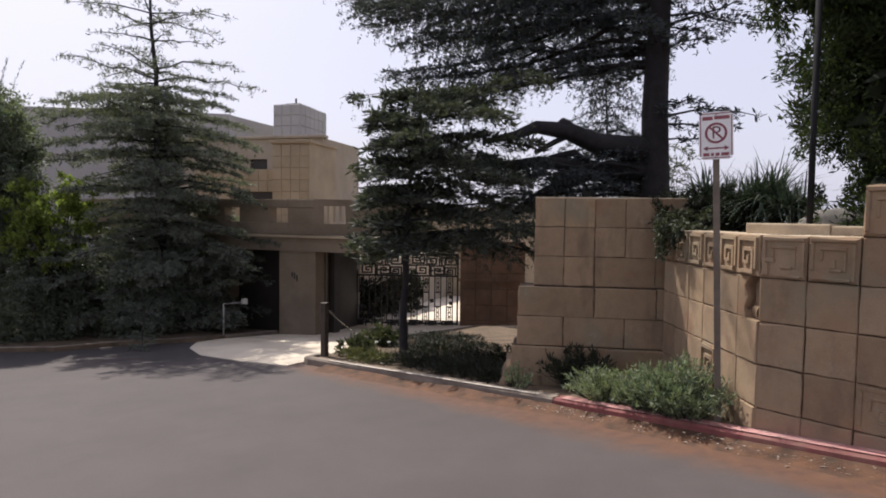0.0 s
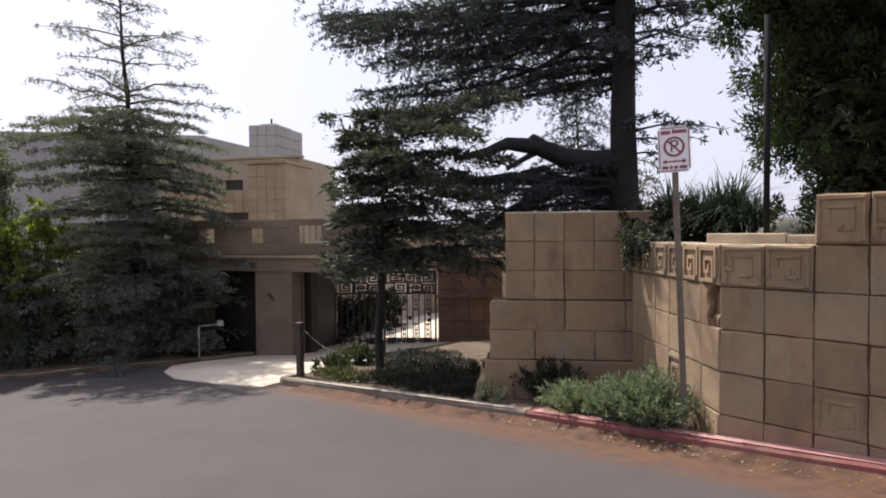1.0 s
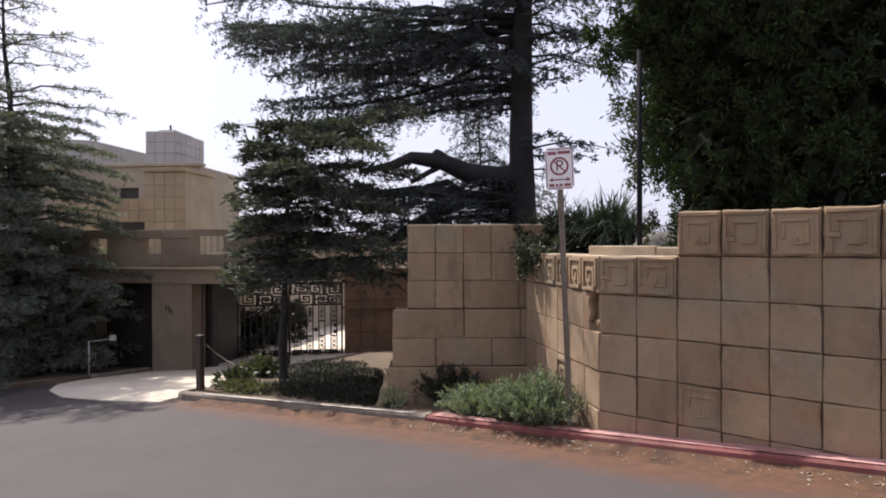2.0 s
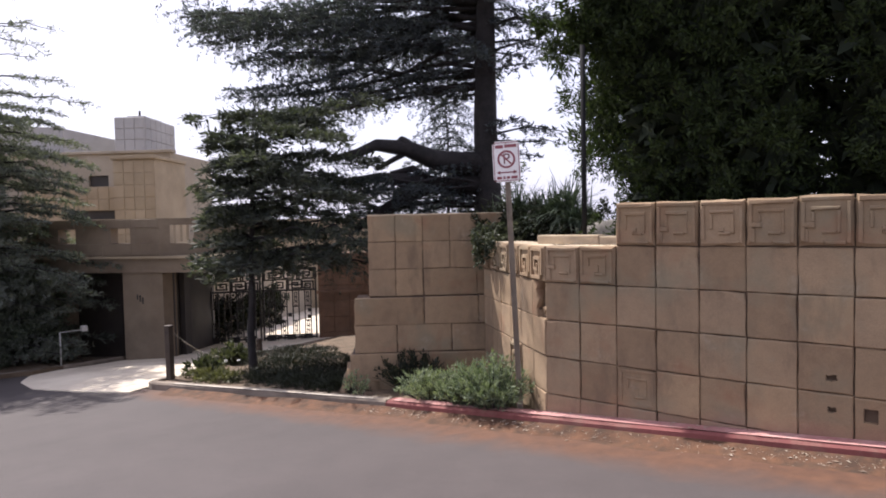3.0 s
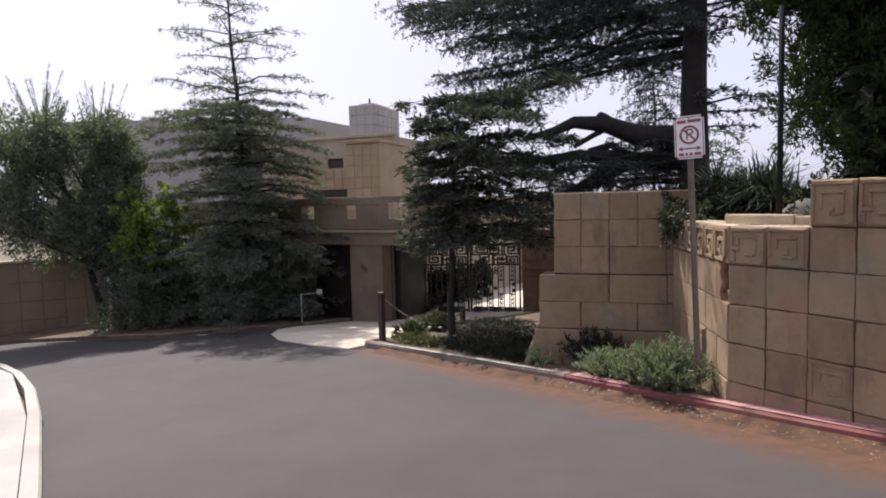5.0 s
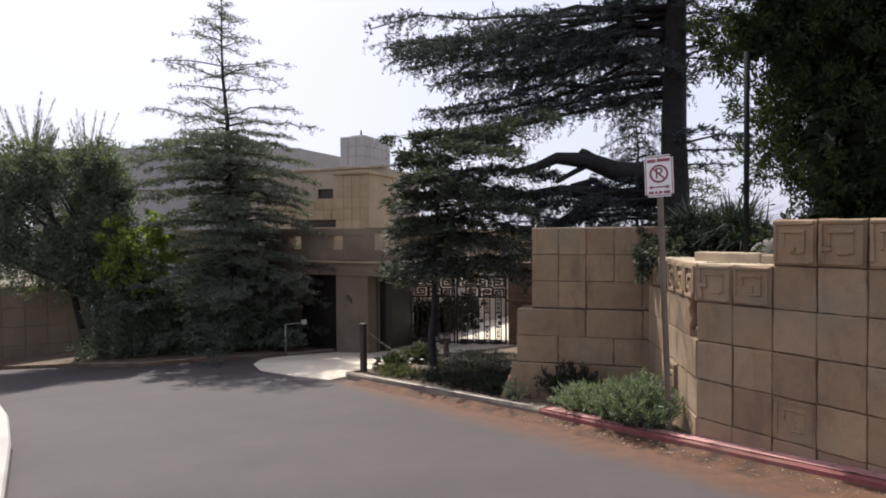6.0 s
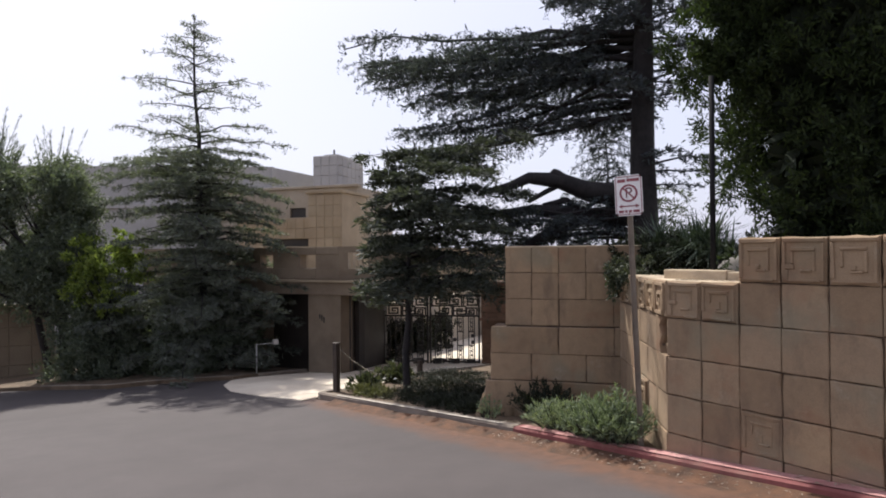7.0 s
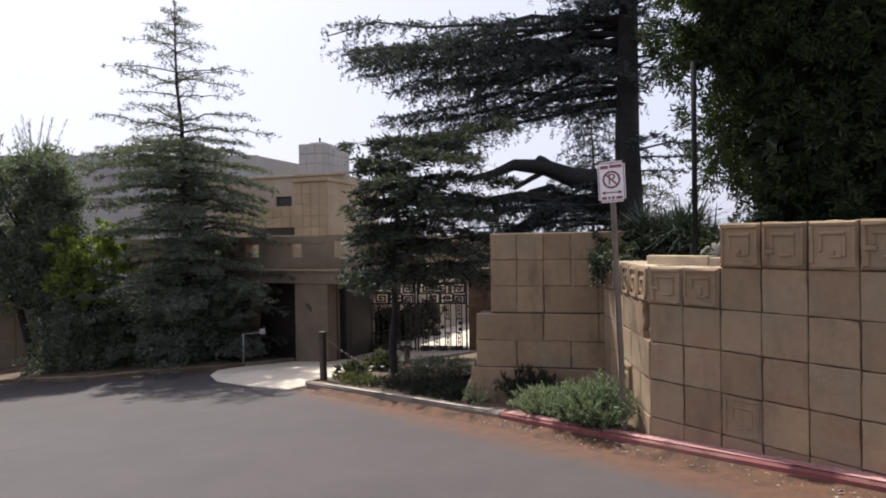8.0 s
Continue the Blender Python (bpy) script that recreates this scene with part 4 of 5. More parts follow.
def chain(a, b, sag, n):
    ch = tagged(new("chain"), "slack steel chain hung between dark posts", "chain")
    ch.matrix_basis = Matrix.Translation(a)
    verts, faces = tube_data([(0.024 * math.cos(w), 0, 0.016 * math.sin(w)) for w in [2 * math.pi * i / 10 for i in range(11)]], [0.006] * 11, 5)
    me = bpy.data.meshes.new("link")
    me.from_pydata([tuple(v) for v in verts], [], faces)
    me.materials.append(M_STEEL)
    for i in range(n):
        u = (i + 0.5) / n
        p = (b - a) * u + Vector((0, 0, -4 * sag * u * (1 - u)))
        d = (b - a) + Vector((0, 0, -4 * sag * (1 - 2 * u)))
        q = d.to_track_quat("X", "Z")
        ob = new("link", me)
        ob.parent = ch
        ob.matrix_basis = Matrix.Translation(p) @ q.to_matrix().to_4x4() @ pose(0, 0, 0, 90 * (i % 2) + 20, 0, 0)


chain(e1, e2, 0.47, 92)

# white standpipe with a small box across the driveway
pipe = tagged(new("standpipe"), "thin dull grey pipe post with a small pale box", "post")
pipe.matrix_basis = pose(-14.05, 0.22, zg(-14.05, 0.22) + 0.09)
tube("pipe", [(0, 0, -0.2), (0, 0, 0.86)], 0.020, M_PIPE, pipe)
tube("arm", [(0, 0, 0.85), (0.2, 0.45, 0.88)], 0.011, M_PIPE, pipe)
part("box", boxes((0.15, 0.27, 0.42, 0.56, 0.84, 0.98), bevel=0.01), M_PIPE, pipe, "small pale box")
house_wall("wall_court_side", (-17.0, 5.9), 124, 15, -2.5, 0.22, 0.4, M_HOUSE_MID, "low shaded wall along the court")
garden_wall = house_wall("wall_garden", (-21.1, -10.8), 90, 6.4, -2.8, 0.58, 0.3, M_HOUSE_LOW, "low brown block garden wall down the street")
panels(garden_wall, [(0.64 * i, 0.56 - 0.64 * (j + 1), 0.64, 0.64) for i in range(10) for j in range(4)], meshes=LOW_PANEL)
part("coping", boxes((-0.05, 6.45, -0.06, 0.36, 0.584, 0.66), bevel=0.015), M_COPING, garden_wall, "pale coping")


# ---- plants ----
RNG = np.random.default_rng(7)


def unit(a):
    return a / np.maximum(np.linalg.norm(a, axis=-1, keepdims=True), 1e-9)


def leaf_mesh(name, P, D, length, width, mat, parent, label="", fold=0.0):
    """Many small pointed leaves: P base points, D ways, each a diamond of two triangles sharing a midrib."""
    n = len(P)
    D = unit(D)
    side = unit(np.cross(D, unit(RNG.normal(size=(n, 3)) + np.array([0, 0, 1.2]))))
    L = np.broadcast_to(np.asarray(length, float).reshape(-1, 1), (n, 1))
    W = np.broadcast_to(np.asarray(width, float).reshape(-1, 1), (n, 1))
    mid = P + D * L * 0.45
    V = np.empty((n, 4, 3))
    V[:, 0], V[:, 1], V[:, 2], V[:, 3] = P, mid + side * W / 2, P + D * L, mid - side * W / 2
    me = bpy.data.meshes.new(name)
    me.vertices.add(4 * n)
    me.vertices.foreach_set("co", V.ravel())
    me.loops.add(4 * n)
    me.loops.foreach_set("vertex_index", np.arange(4 * n, dtype=np.int32))
    me.polygons.add(n)
    me.polygons.foreach_set("loop_start", np.arange(0, 4 * n, 4, dtype=np.int32))
    me.polygons.foreach_set("loop_total", np.full(n, 4, dtype=np.int32))
    me.update(calc_edges=True)
    me.materials.append(mat)
    ob = new(name, me)
    ob.parent = parent
    if label:
        ob["label"] = label
    return ob


def conifer(name, label, base, height, r0, limbs, mat, tuft=(0.10, 0.022), density=1.0, lean=(0, 0), tip=True, plate=0.30, flat=0.10, reps=2, hang=0.0, inner=0, tassel=0.0):
    """A conifer. limbs: rows of height, azimuth in degrees, length, rise, droop."""
    tree = tagged(new(name), label, "tree")
    tree.matrix_basis = pose(*base)
    n = 9
    line = [(lean[0] * (i / n) ** 1.3 + 0.05 * math.sin(i * 1.7), lean[1] * (i / n) ** 1.3 + 0.05 * math.cos(i * 2.1), -0.4 + (height + 0.4) * i / n) for i in range(n + 1)]
    rad = [r0 * (1.25 if i == 0 else 1.0) * (1 - 0.93 * (i / n) ** 1.1) for i in range(n + 1)]
    tube("trunk", line, rad, M_BARK, tree, 12)
    PP, DD, BP, BD = [], [], [], []
    for h, az, L, rise, droop, *thin in limbs:
        dens = density * (thin[0] if thin else 1.0)
        q = min(max((h + 0.4) / (height + 0.4), 0), 1) * n
        i = min(int(q), n - 1)
        o = np.array(line[i]) * (1 - (q - i)) + np.array(line[i + 1]) * (q - i)
        r_at = rad[i] * (1 - (q - i)) + rad[i + 1] * (q - i)
        a = radians(az)
        d = np.array([math.cos(a), math.sin(a), 0.0])
        side = np.array([-d[1], d[0], 0.0])
        bend = RNG.normal(0, 0.12)
        s = np.linspace(0, 1, 7)
        c = o + np.outer(s, d) * L + np.outer(bend * s**2, side) * L
        c[:, 2] += L * (rise * s - droop * s**2) + RNG.normal(0, 0.018 * L, 7) * (s > 0.1)
        lr = min(r_at * 0.55, 0.010 + 0.008 * L)
        tube("limb", c.tolist(), [lr * (1 - 0.85 * t) + 0.004 for t in s], M_BARK, tree, 6)
        k = max(5, int(L / 0.085 * dens))
        phase, beat = RNG.uniform(0, 6.28), RNG.uniform(4.5, 7.5)
        for u in np.linspace(thin[1] if len(thin) > 1 else 0.10 if L < 2 else 0.06, 1.0, k):
            j = min(int(u * 6), 5)
            w = u * 6 - j
            p = c[j] * (1 - w) + c[j + 1] * w
            wave = math.sin(u * L * beat + phase)
            if RNG.random() < 0.08 or (L > 1.2 and wave < -0.72):
                continue
            for sg in (-1, 1):
                bl = L * plate * (0.35 + 0.9 * math.sin(math.pi * min(u * 0.92 + 0.08, 1.0)) ** 0.8) * RNG.uniform(0.45, 1.15) * (0.95 + 0.25 * wave)
                bl = min(max(bl, 0.12), 1.1)
                ang = radians(RNG.uniform(38, 75))
                bd = d * math.cos(ang) + side * sg * math.sin(ang) + np.array([0, 0, RNG.normal(0.02, flat)])
                m = max(3, int(bl / 0.045 * (density + dens) / 2))
                v = np.sort(RNG.random(m))
                pts = p + np.outer(v * bl, bd)
                pts[:, 2] -= (0.18 + hang) * bl * v**2
                pts += RNG.normal(0, 0.018, pts.shape)
                for rep in range(reps):
                    PP.append(pts)
                    DD.append(unit(bd * 0.7 + RNG.normal(0, 0.62, pts.shape)))
                if inner and dens > 0.7:
                    v = RNG.random(inner) * 0.8
                    q = p + np.outer(v * bl, bd) + RNG.normal(0, 0.03, (inner, 3))
                    q[:, 2] -= (0.18 + hang) * bl * v**2 + 0.02
                    BP.append(q)
                    BD.append(unit(bd * 0.8 + RNG.normal(0, 0.4, (inner, 3)) * np.array([1, 1, 0.6])))
                if RNG.random() < tassel:
                    k2 = 9
                    v = RNG.random(k2)
                    PP.append(p + bd * bl + np.array([0, 0, -(0.18 + hang) * bl]) + np.outer(v * RNG.uniform(0.10, 0.30), bd * 0.35 + np.array([0, 0, -0.95])) + RNG.normal(0, 0.012, (k2, 3)))
                    DD.append(unit(np.array([0, 0, -0.8]) + RNG.normal(0, 0.5, (k2, 3))))
    if tip:
        m = int(150 * density)
        v = RNG.random(m)
        pts = np.array(line[-1]) - np.outer(v**1.5, [0, 0, 1]) * height * 0.10
        PP.append(pts)
        DD.append(unit(RNG.normal(0, 1, pts.shape) + np.array([0, 0, 0.5])))
    P, D = np.concatenate(PP), np.concatenate(DD)
    size, wide = RNG.uniform(0.6, 1.3, len(P)) * tuft[0], RNG.uniform(0.7, 1.3, len(P)) * tuft[1]
    if BP:
        q = np.concatenate(BP)
        P, D = np.concatenate([P, q]), np.concatenate([D, *BD])
        size, wide = np.concatenate([size, RNG.uniform(0.11, 0.20, len(q))]), np.concatenate([wide, RNG.uniform(0.035, 0.06, len(q))])
    leaf_mesh("crown", P, D, size, wide, mat, tree)
    return tree


def spiral(n, lo, hi, length, rise, droop, seed, keep=lambda h, az: True, power=1.0):
    r = random.Random(seed)
    out = []
    for i in range(n):
        h = lo + (hi - lo) * ((i + r.random()) / n) ** power
        az = (i * 137.5 + r.uniform(-25, 25)) % 360
        if keep(h, az):
            out.append((h, az, length(h, az) * r.uniform(0.75, 1.15), rise(h) + r.uniform(-0.06, 0.06), droop(h) + r.uniform(-0.05, 0.08)))
    return out


# tall old cedar on the terrace: long flat limbs reaching over the gateway, short ones the other way
def reach(h, az):
    toward = math.cos(radians(az - 222))
    return 4.4 + 2.1 * max(toward, 0) if toward > 0.8 else 2.4 + 2.2 * max(toward, 0) if toward > -0.3 else (1.4 if h < 4.6 else 2.3)


big = []
for tier in range(13):
    h = 3.45 + 0.46 * tier
    for k in range(6):
        az = 200 + (-52, -32, -14, 0, 12, 24)[k] + random.uniform(-6, 6)
        if (k * 5 + tier * 3) % 4 == 0:
            continue
        # the lowest limbs are short
        span = reach(h, az + 18) * min(1.0, 0.50 + 0.32 * (h - 3.4)) * random.uniform(0.70, 1.08)
        if 5.7 < h < 7.7:
            span = min(span, random.uniform(1.9, 2.7))
        big.append((h + random.uniform(-0.14, 0.14), az, span, random.uniform(0.02, 0.12), random.uniform(0.02, 0.12), 1.0, 0.10))
    for k in range(4):
        az = 218 + (60, 120, 190, 250)[k] + 19 * tier % 30 + random.uniform(-14, 14)
        if h > 3.7 and (k + tier) % 3:
            big.append((h + random.uniform(-0.2, 0.2), az, (1.9 if k == 0 else reach(h, az)) * random.uniform(0.7, 1.1), random.uniform(0.04, 0.18), random.uniform(0.04, 0.16)))
for tier in range(11):
    big.append((4.2 + 0.36 * tier + random.uniform(-0.1, 0.1), 36 + (-30, 14, -8, 34)[tier % 4] + random.uniform(-6, 6), random.uniform(1.7, 2.6), random.uniform(0.04, 0.16), random.uniform(0.04, 0.14)))
# the longest limbs, over the gateway
big += [(4.55, 199, 6.2, 0.06, 0.05, 1.0, 0.30), (4.8, 214, 6.6, 0.07, 0.06, 1.0, 0.25), (5.0, 205, 6.9, 0.08, 0.06, 1.0, 0.25), (5.25, 212, 7.0, 0.10, 0.08, 1.0, 0.30), (5.4, 203, 6.8, 0.11, 0.08, 1.0, 0.35), (5.1, 190, 5.4, 0.07, 0.05, 1.0, 0.2), (4.65, 186, 4.6, 0.06, 0.05, 1.0, 0.2)]
# thin flat sprays on the clear side of the trunk
big += [(1.9, 22, 1.3, 0.05, 0.1), (2.25, 52, 1.7, 0.10, 0.1), (2.45, 20, 1.9, 0.06, 0.12), (2.6, 345, 1.3, 0.1, 0.15)]
# long drooping limbs that come down to the lower cedar
big += [(3.95, 204, 5.7, 0.0, 0.10, 1.0, 0.50), (3.75, 196, 5.0, -0.02, 0.08, 1.0, 0.58), (4.15, 211, 5.9, -0.02, 0.09, 1.0, 0.50), (3.60, 188, 4.6, -0.02, 0.06, 1.0, 0.60), (3.5, 206, 5.3, -0.03, 0.06, 1.0, 0.75)]
# ragged foliage along the low limb
big += [(1.05, 226, 3.6, 0.04, 0.03, 1.0, 0.45), (0.85, 240, 3.6, 0.0, 0.02, 1.0, 0.40), (1.25, 250, 3.8, 0.05, 0.03, 1.0, 0.62), (0.75, 215, 3.0, 0.02, 0.06, 0.8, 0.4), (1.55, 240, 1.8, 0.0, 0.02), (1.35, 228, 2.0, 0.0, 0.05), (1.05, 236, 2.2, -0.02, 0.05), (1.7, 250, 1.6, 0.0, 0.1), (1.15, 240, 2.7, 0.0, 0.03), (0.9, 226, 3.0, 0.0, 0.05), (0.6, 236, 2.8, 0.0, 0.05), (1.2, 246, 3.2, 0.0, 0.03, 1.0, 0.35), (0.45, 228, 2.4, 0.02, 0.04)]
cedar = conifer("cedar_tree", "tall dark old cedar with long flat limbs on the terrace", (-4.95, 6.05, 1.80), 13.0, 0.33, big, M_CEDAR, (0.080, 0.020), 0.80, lean=(0.25, -0.15), flat=0.12, reps=4, hang=0.20, plate=0.25, inner=4, tassel=0.12)
# its heavy low limbs, forked and cut back
tube("limb", [(0, 0, 1.72), (-0.34, -0.57, 1.74), (-0.66, -1.12, 1.82), (-0.96, -1.68, 2.05), (-1.28, -2.3, 2.1), (-1.41, -2.75, 1.9), (-1.64, -3.35, 1.75)], [0.30, 0.26, 0.22, 0.18, 0.13, 0.10, 0.05], M_BARK, cedar, 10)
tube("limb", [(-0.90, -1.58, 2.04), (-1.0, -1.76, 2.17), (-1.03, -1.84, 2.24)], [0.15, 0.14, 0.10], M_BARK, cedar, 9)
tube("limb", [(0, 0, 1.30), (-0.7, -0.89, 1.27), (-1.03, -1.61, 1.37), (-1.31, -2.19, 1.40), (-1.64, -2.87, 1.31), (-1.9, -3.4, 1.2)], [0.24, 0.19, 0.15, 0.12, 0.08, 0.04], M_BARK, cedar, 10)
tube("limb", [(-0.80, -1.05, 1.24), (-1.12, -1.7, 0.93), (-1.35, -2.24, 0.62), (-1.55, -2.7, 0.3)], [0.16, 0.14, 0.12, 0.08], M_BARK, cedar, 8)
tube("limb", [(-0.96, -1.62, 1.98), (-1.10, -1.95, 1.80), (-1.28, -2.3, 1.58)], [0.07, 0.06, 0.05], M_BARK, cedar, 7)
tube("limb", [(-0.80, -1.25, 1.40), (-0.98, -1.45, 1.62), (-1.20, -1.95, 1.50)], [0.10, 0.08, 0.05], M_BARK, cedar, 7)

# broad low cedar in the planting bed
def low_reach(h, az):
    r = (2.05 + 0.95 * math.cos(radians(az - 42))) * (0.72 if 245 < az < 335 else 1.0)
    return r * (1.0 if h < 4.0 else 0.86 if h < 4.5 else 0.6)


low = []
for tier in range(10):
    h = 2.08 + 0.30 * tier
    for k in range(8):
        az = (45 * k + 23 * tier + random.uniform(-16, 16)) % 360
        low.append((h + random.uniform(-0.18, 0.18), az, low_reach(h, az) * random.uniform(0.55, 1.12), random.uniform(0.02, 0.28), random.uniform(0.08, 0.28)))
# an arching leader that nods over
low += [(4.75, 45, 1.6, 0.45, 0.62, 0.7), (4.7, 30, 1.35, 0.5, 0.6, 0.7), (4.8, 225, 1.3, 0.35, 0.3), (4.9, 60, 1.2, 0.3, 0.25), (4.95, 140, 0.9, 0.3, 0.2)]
conifer("cedar_tree", "broad low cedar with drooping dark foliage in the planting bed", (-6.95, 0.98, zg(-6.95, 0.98) + 0.1), 5.1, 0.09, low, M_MIDCEDAR, (0.072, 0.013), 1.15, lean=(0.12, 0.10), plate=0.36, flat=0.12, reps=3, hang=0.16, inner=7, tassel=0.12)

# slender young cedar across the driveway, open above and dense below
young = spiral(120, 0.5, 6.9, lambda h, az: (2.9 - 0.06 * h) * random.uniform(0.75, 1.1), lambda h: 0.06, lambda h: 0.16, 8)
for i, (h, L) in enumerate(((7.1, 2.5), (7.4, 2.4), (8.15, 1.5), (8.7, 2.1), (9.0, 2.0), (9.55, 1.25), (9.85, 1.3), (10.15, 0.95), (10.45, 0.7), (10.7, 0.45))):
    for k in range(4):
        young.append((h + random.uniform(-0.12, 0.12), 90 * k + 41 * i + random.uniform(-15, 15), L * random.uniform(0.75, 1.1), 0.20, 0.17, 0.55))
conifer("cedar_tree", "slender young cedar with open upper tiers across the driveway", (-16.15, -0.68, zg(-16.15, -0.68) + 0.1), 11.1, 0.15, young, M_CEDAR_PALE, (0.12, 0.024), 0.95, lean=(-0.25, -0.3), plate=0.24, flat=0.08, reps=3, inner=2)
# distant pale cedar seen under the limbs
thin = spiral(46, 1.2, 4.6, lambda h, az: 0.55 + 0.26 * (4.8 - h), lambda h: 0.10, lambda h: 0.40, 14)
conifer("cedar_tree", "thin drooping young cedar behind the old trunk", (-7.3, 7.6, 1.5), 4.9, 0.06, thin, M_CEDAR, (0.11, 0.022), 1.1, hang=0.4, tassel=0.5)
pale = spiral(30, 0.3, 3.0, lambda h, az: 1.2, lambda h: 0.25, lambda h: 0.45, 12)
conifer("cedar_tree", "pale drooping young cedar behind the end wall", (-6.8, 8.6, 0.9), 3.3, 0.07, pale, M_CEDAR_PALE, (0.15, 0.035), 0.8)


def leafy(name, label, base, clumps, count, leaf, mat, trunk=0.1, category="tree", up=0.2, tuft=45, spread=0.11, every=1):
    """A broadleaf crown: clumps of centre and radii, each fed by a limb, leaves thickest towards the outside."""
    tree = tagged(new(name), label, category)
    tree.matrix_basis = pose(*base)
    low_z = min(c[2] for c in clumps)
    if trunk:
        top = max(c[2] for c in clumps) * 0.75
        tube("trunk", [(0.06 * math.sin(i * 2.0), 0.06 * math.cos(i * 1.3), -0.3 + (top + 0.3) * i / 6) for i in range(7)], [trunk * (1 - 0.12 * i) for i in range(7)], M_BARK, tree, 9)
    PP, DD = [], []
    total = sum(c[3] * c[4] * c[5] for c in clumps) ** 1.0
    for num, (cx, cy, cz, rx, ry, rz) in enumerate(clumps):
        if trunk and num % every == 0:
            a = np.array([0.0, 0.0, max(0.2, cz * 0.55)])
            b = np.array([cx, cy, cz])
            tube("limb", [(a * (1 - t) + b * t + np.array([0, 0, -0.15 * math.sin(math.pi * t)])).tolist() for t in (0, 0.33, 0.66, 1.0)], [trunk * 0.5, trunk * 0.4, trunk * 0.25, 0.01], M_BARK, tree, 6)
        n = max(40, int(count * (rx * ry * rz) / total))
        sub = max(5, n // tuft)
        cdir = unit(RNG.normal(size=(sub, 3)))
        cc = cdir * (RNG.random((sub, 1)) ** 0.45)
        pick = RNG.integers(0, sub, n)
        q = cc[pick] + RNG.normal(0, spread, (n, 3))
        PP.append(q * np.array([rx, ry, rz]) + np.array([cx, cy, cz]))
        DD.append(unit(cdir[pick] * 0.7 + RNG.normal(0, 0.6, (n, 3)) + np.array([0, 0, up])))
    P, D = np.concatenate(PP), np.concatenate(DD)
    keep = P[:, 2] > -0.05
    P, D = P[keep], D[keep]
    leaf_mesh("crown", P, D, RNG.uniform(0.6, 1.3, len(P)) * leaf[0], RNG.uniform(0.7, 1.3, len(P)) * leaf[1], mat, tree)
    return tree


def stack(seed, x0, x1, y0, y1, z0, z1, n, r):
    rr = random.Random(seed)
    return [(rr.uniform(x0, x1), rr.uniform(y0, y1), rr.uniform(z0, z1), r * rr.uniform(0.7, 1.2), r * rr.uniform(0.7, 1.2), r * rr.uniform(0.8, 1.3)) for _ in range(n)]


# tall dense evergreens behind the street wall
def column(seed, half, levels):
    r = random.Random(seed)
    j = lambda a: r.uniform(-a, a)  # noqa: E731
    out = []
    for k in range(levels):
        wide = half * (1.0 + 0.10 * math.sin(k * 1.3 + seed))
        for x in (-1.0, -0.5, 0.0, 0.5, 1.0):
            for y in (-0.75, -0.25, 0.4):
                if x < -0.9 and k > 3:
                    out.append((x * wide - 0.12 + j(0.12), y + j(0.2), 0.25 + 0.58 * k + j(0.3), 0.27 + j(0.05), 0.30 + j(0.05), 0.34 + j(0.08)))
                    out.append((x * wide - 0.02 + j(0.10), y + j(0.2), 0.25 + 0.58 * k + j(0.3), 0.27 + j(0.05), 0.30 + j(0.05), 0.34 + j(0.08)))
                if y > -0.5 or r.random() < 0.8:
                    out.append((x * wide * (0.62 if x < -0.9 and k < 2 else 1.0) + j(0.14), y + j(0.14), 0.25 + 0.58 * k + j(0.16), 0.40 + j(0.08), 0.40 + j(0.08), 0.42 + j(0.1)))
    return out


def shoulder(seed):
    """Upper clumps that lean out over the low wall."""
    r = random.Random(seed)
    return [(r.uniform(-1.38, -0.45), r.uniform(-1.2, -0.4), r.uniform(2.5, 8.8), r.uniform(0.26, 0.36), r.uniform(0.26, 0.36), r.uniform(0.32, 0.45)) for _ in range(170)]


def flank(seed):
    """The dense side of the crown towards the low wall."""
    r = random.Random(seed)
    return [(r.uniform(-1.28, -0.75), r.uniform(-0.25, 0.7), r.uniform(1.2, 6.0), r.uniform(0.26, 0.34), r.uniform(0.28, 0.36), r.uniform(0.32, 0.45)) for _ in range(90)]


for i, (x, y) in enumerate(((0.95, 2.0), (3.0, 2.25), (5.2, 2.4), (7.6, 2.5))):
    tree = leafy("evergreen_tree", "tall dense dark evergreen with narrow glossy leaves behind the wall", (x, y, 1.80), column(30 + i, 0.92, 15) + (shoulder(9) + flank(10) if i == 0 else []), (270000, 90000, 40000, 10000)[i], (0.085, 0.022), M_BROAD, 0.16, tuft=60, spread=0.13, every=400)
    # oversized filler leaves added in the core to close off the sky
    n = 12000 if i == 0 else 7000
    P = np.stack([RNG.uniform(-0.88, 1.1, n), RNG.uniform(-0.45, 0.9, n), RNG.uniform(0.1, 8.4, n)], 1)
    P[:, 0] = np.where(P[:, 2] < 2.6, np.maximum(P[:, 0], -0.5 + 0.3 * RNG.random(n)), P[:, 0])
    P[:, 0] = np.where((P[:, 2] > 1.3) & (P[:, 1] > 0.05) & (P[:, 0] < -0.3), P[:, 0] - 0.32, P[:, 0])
    leaf_mesh("filler_foliage", P, RNG.normal(size=(n, 3)), RNG.uniform(0.3, 0.55, n), RNG.uniform(0.12, 0.2, n), M_SHADE, tree)

# dark hedge along the court behind the gate
for i, (x, y, hh) in enumerate(((-17.4, 7.1, 1.5), (-18.4, 8.5, 1.8), (-19.5, 10.1, 2.1))):
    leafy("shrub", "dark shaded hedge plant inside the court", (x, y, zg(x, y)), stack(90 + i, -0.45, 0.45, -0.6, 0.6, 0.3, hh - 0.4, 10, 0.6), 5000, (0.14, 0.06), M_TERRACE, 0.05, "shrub")
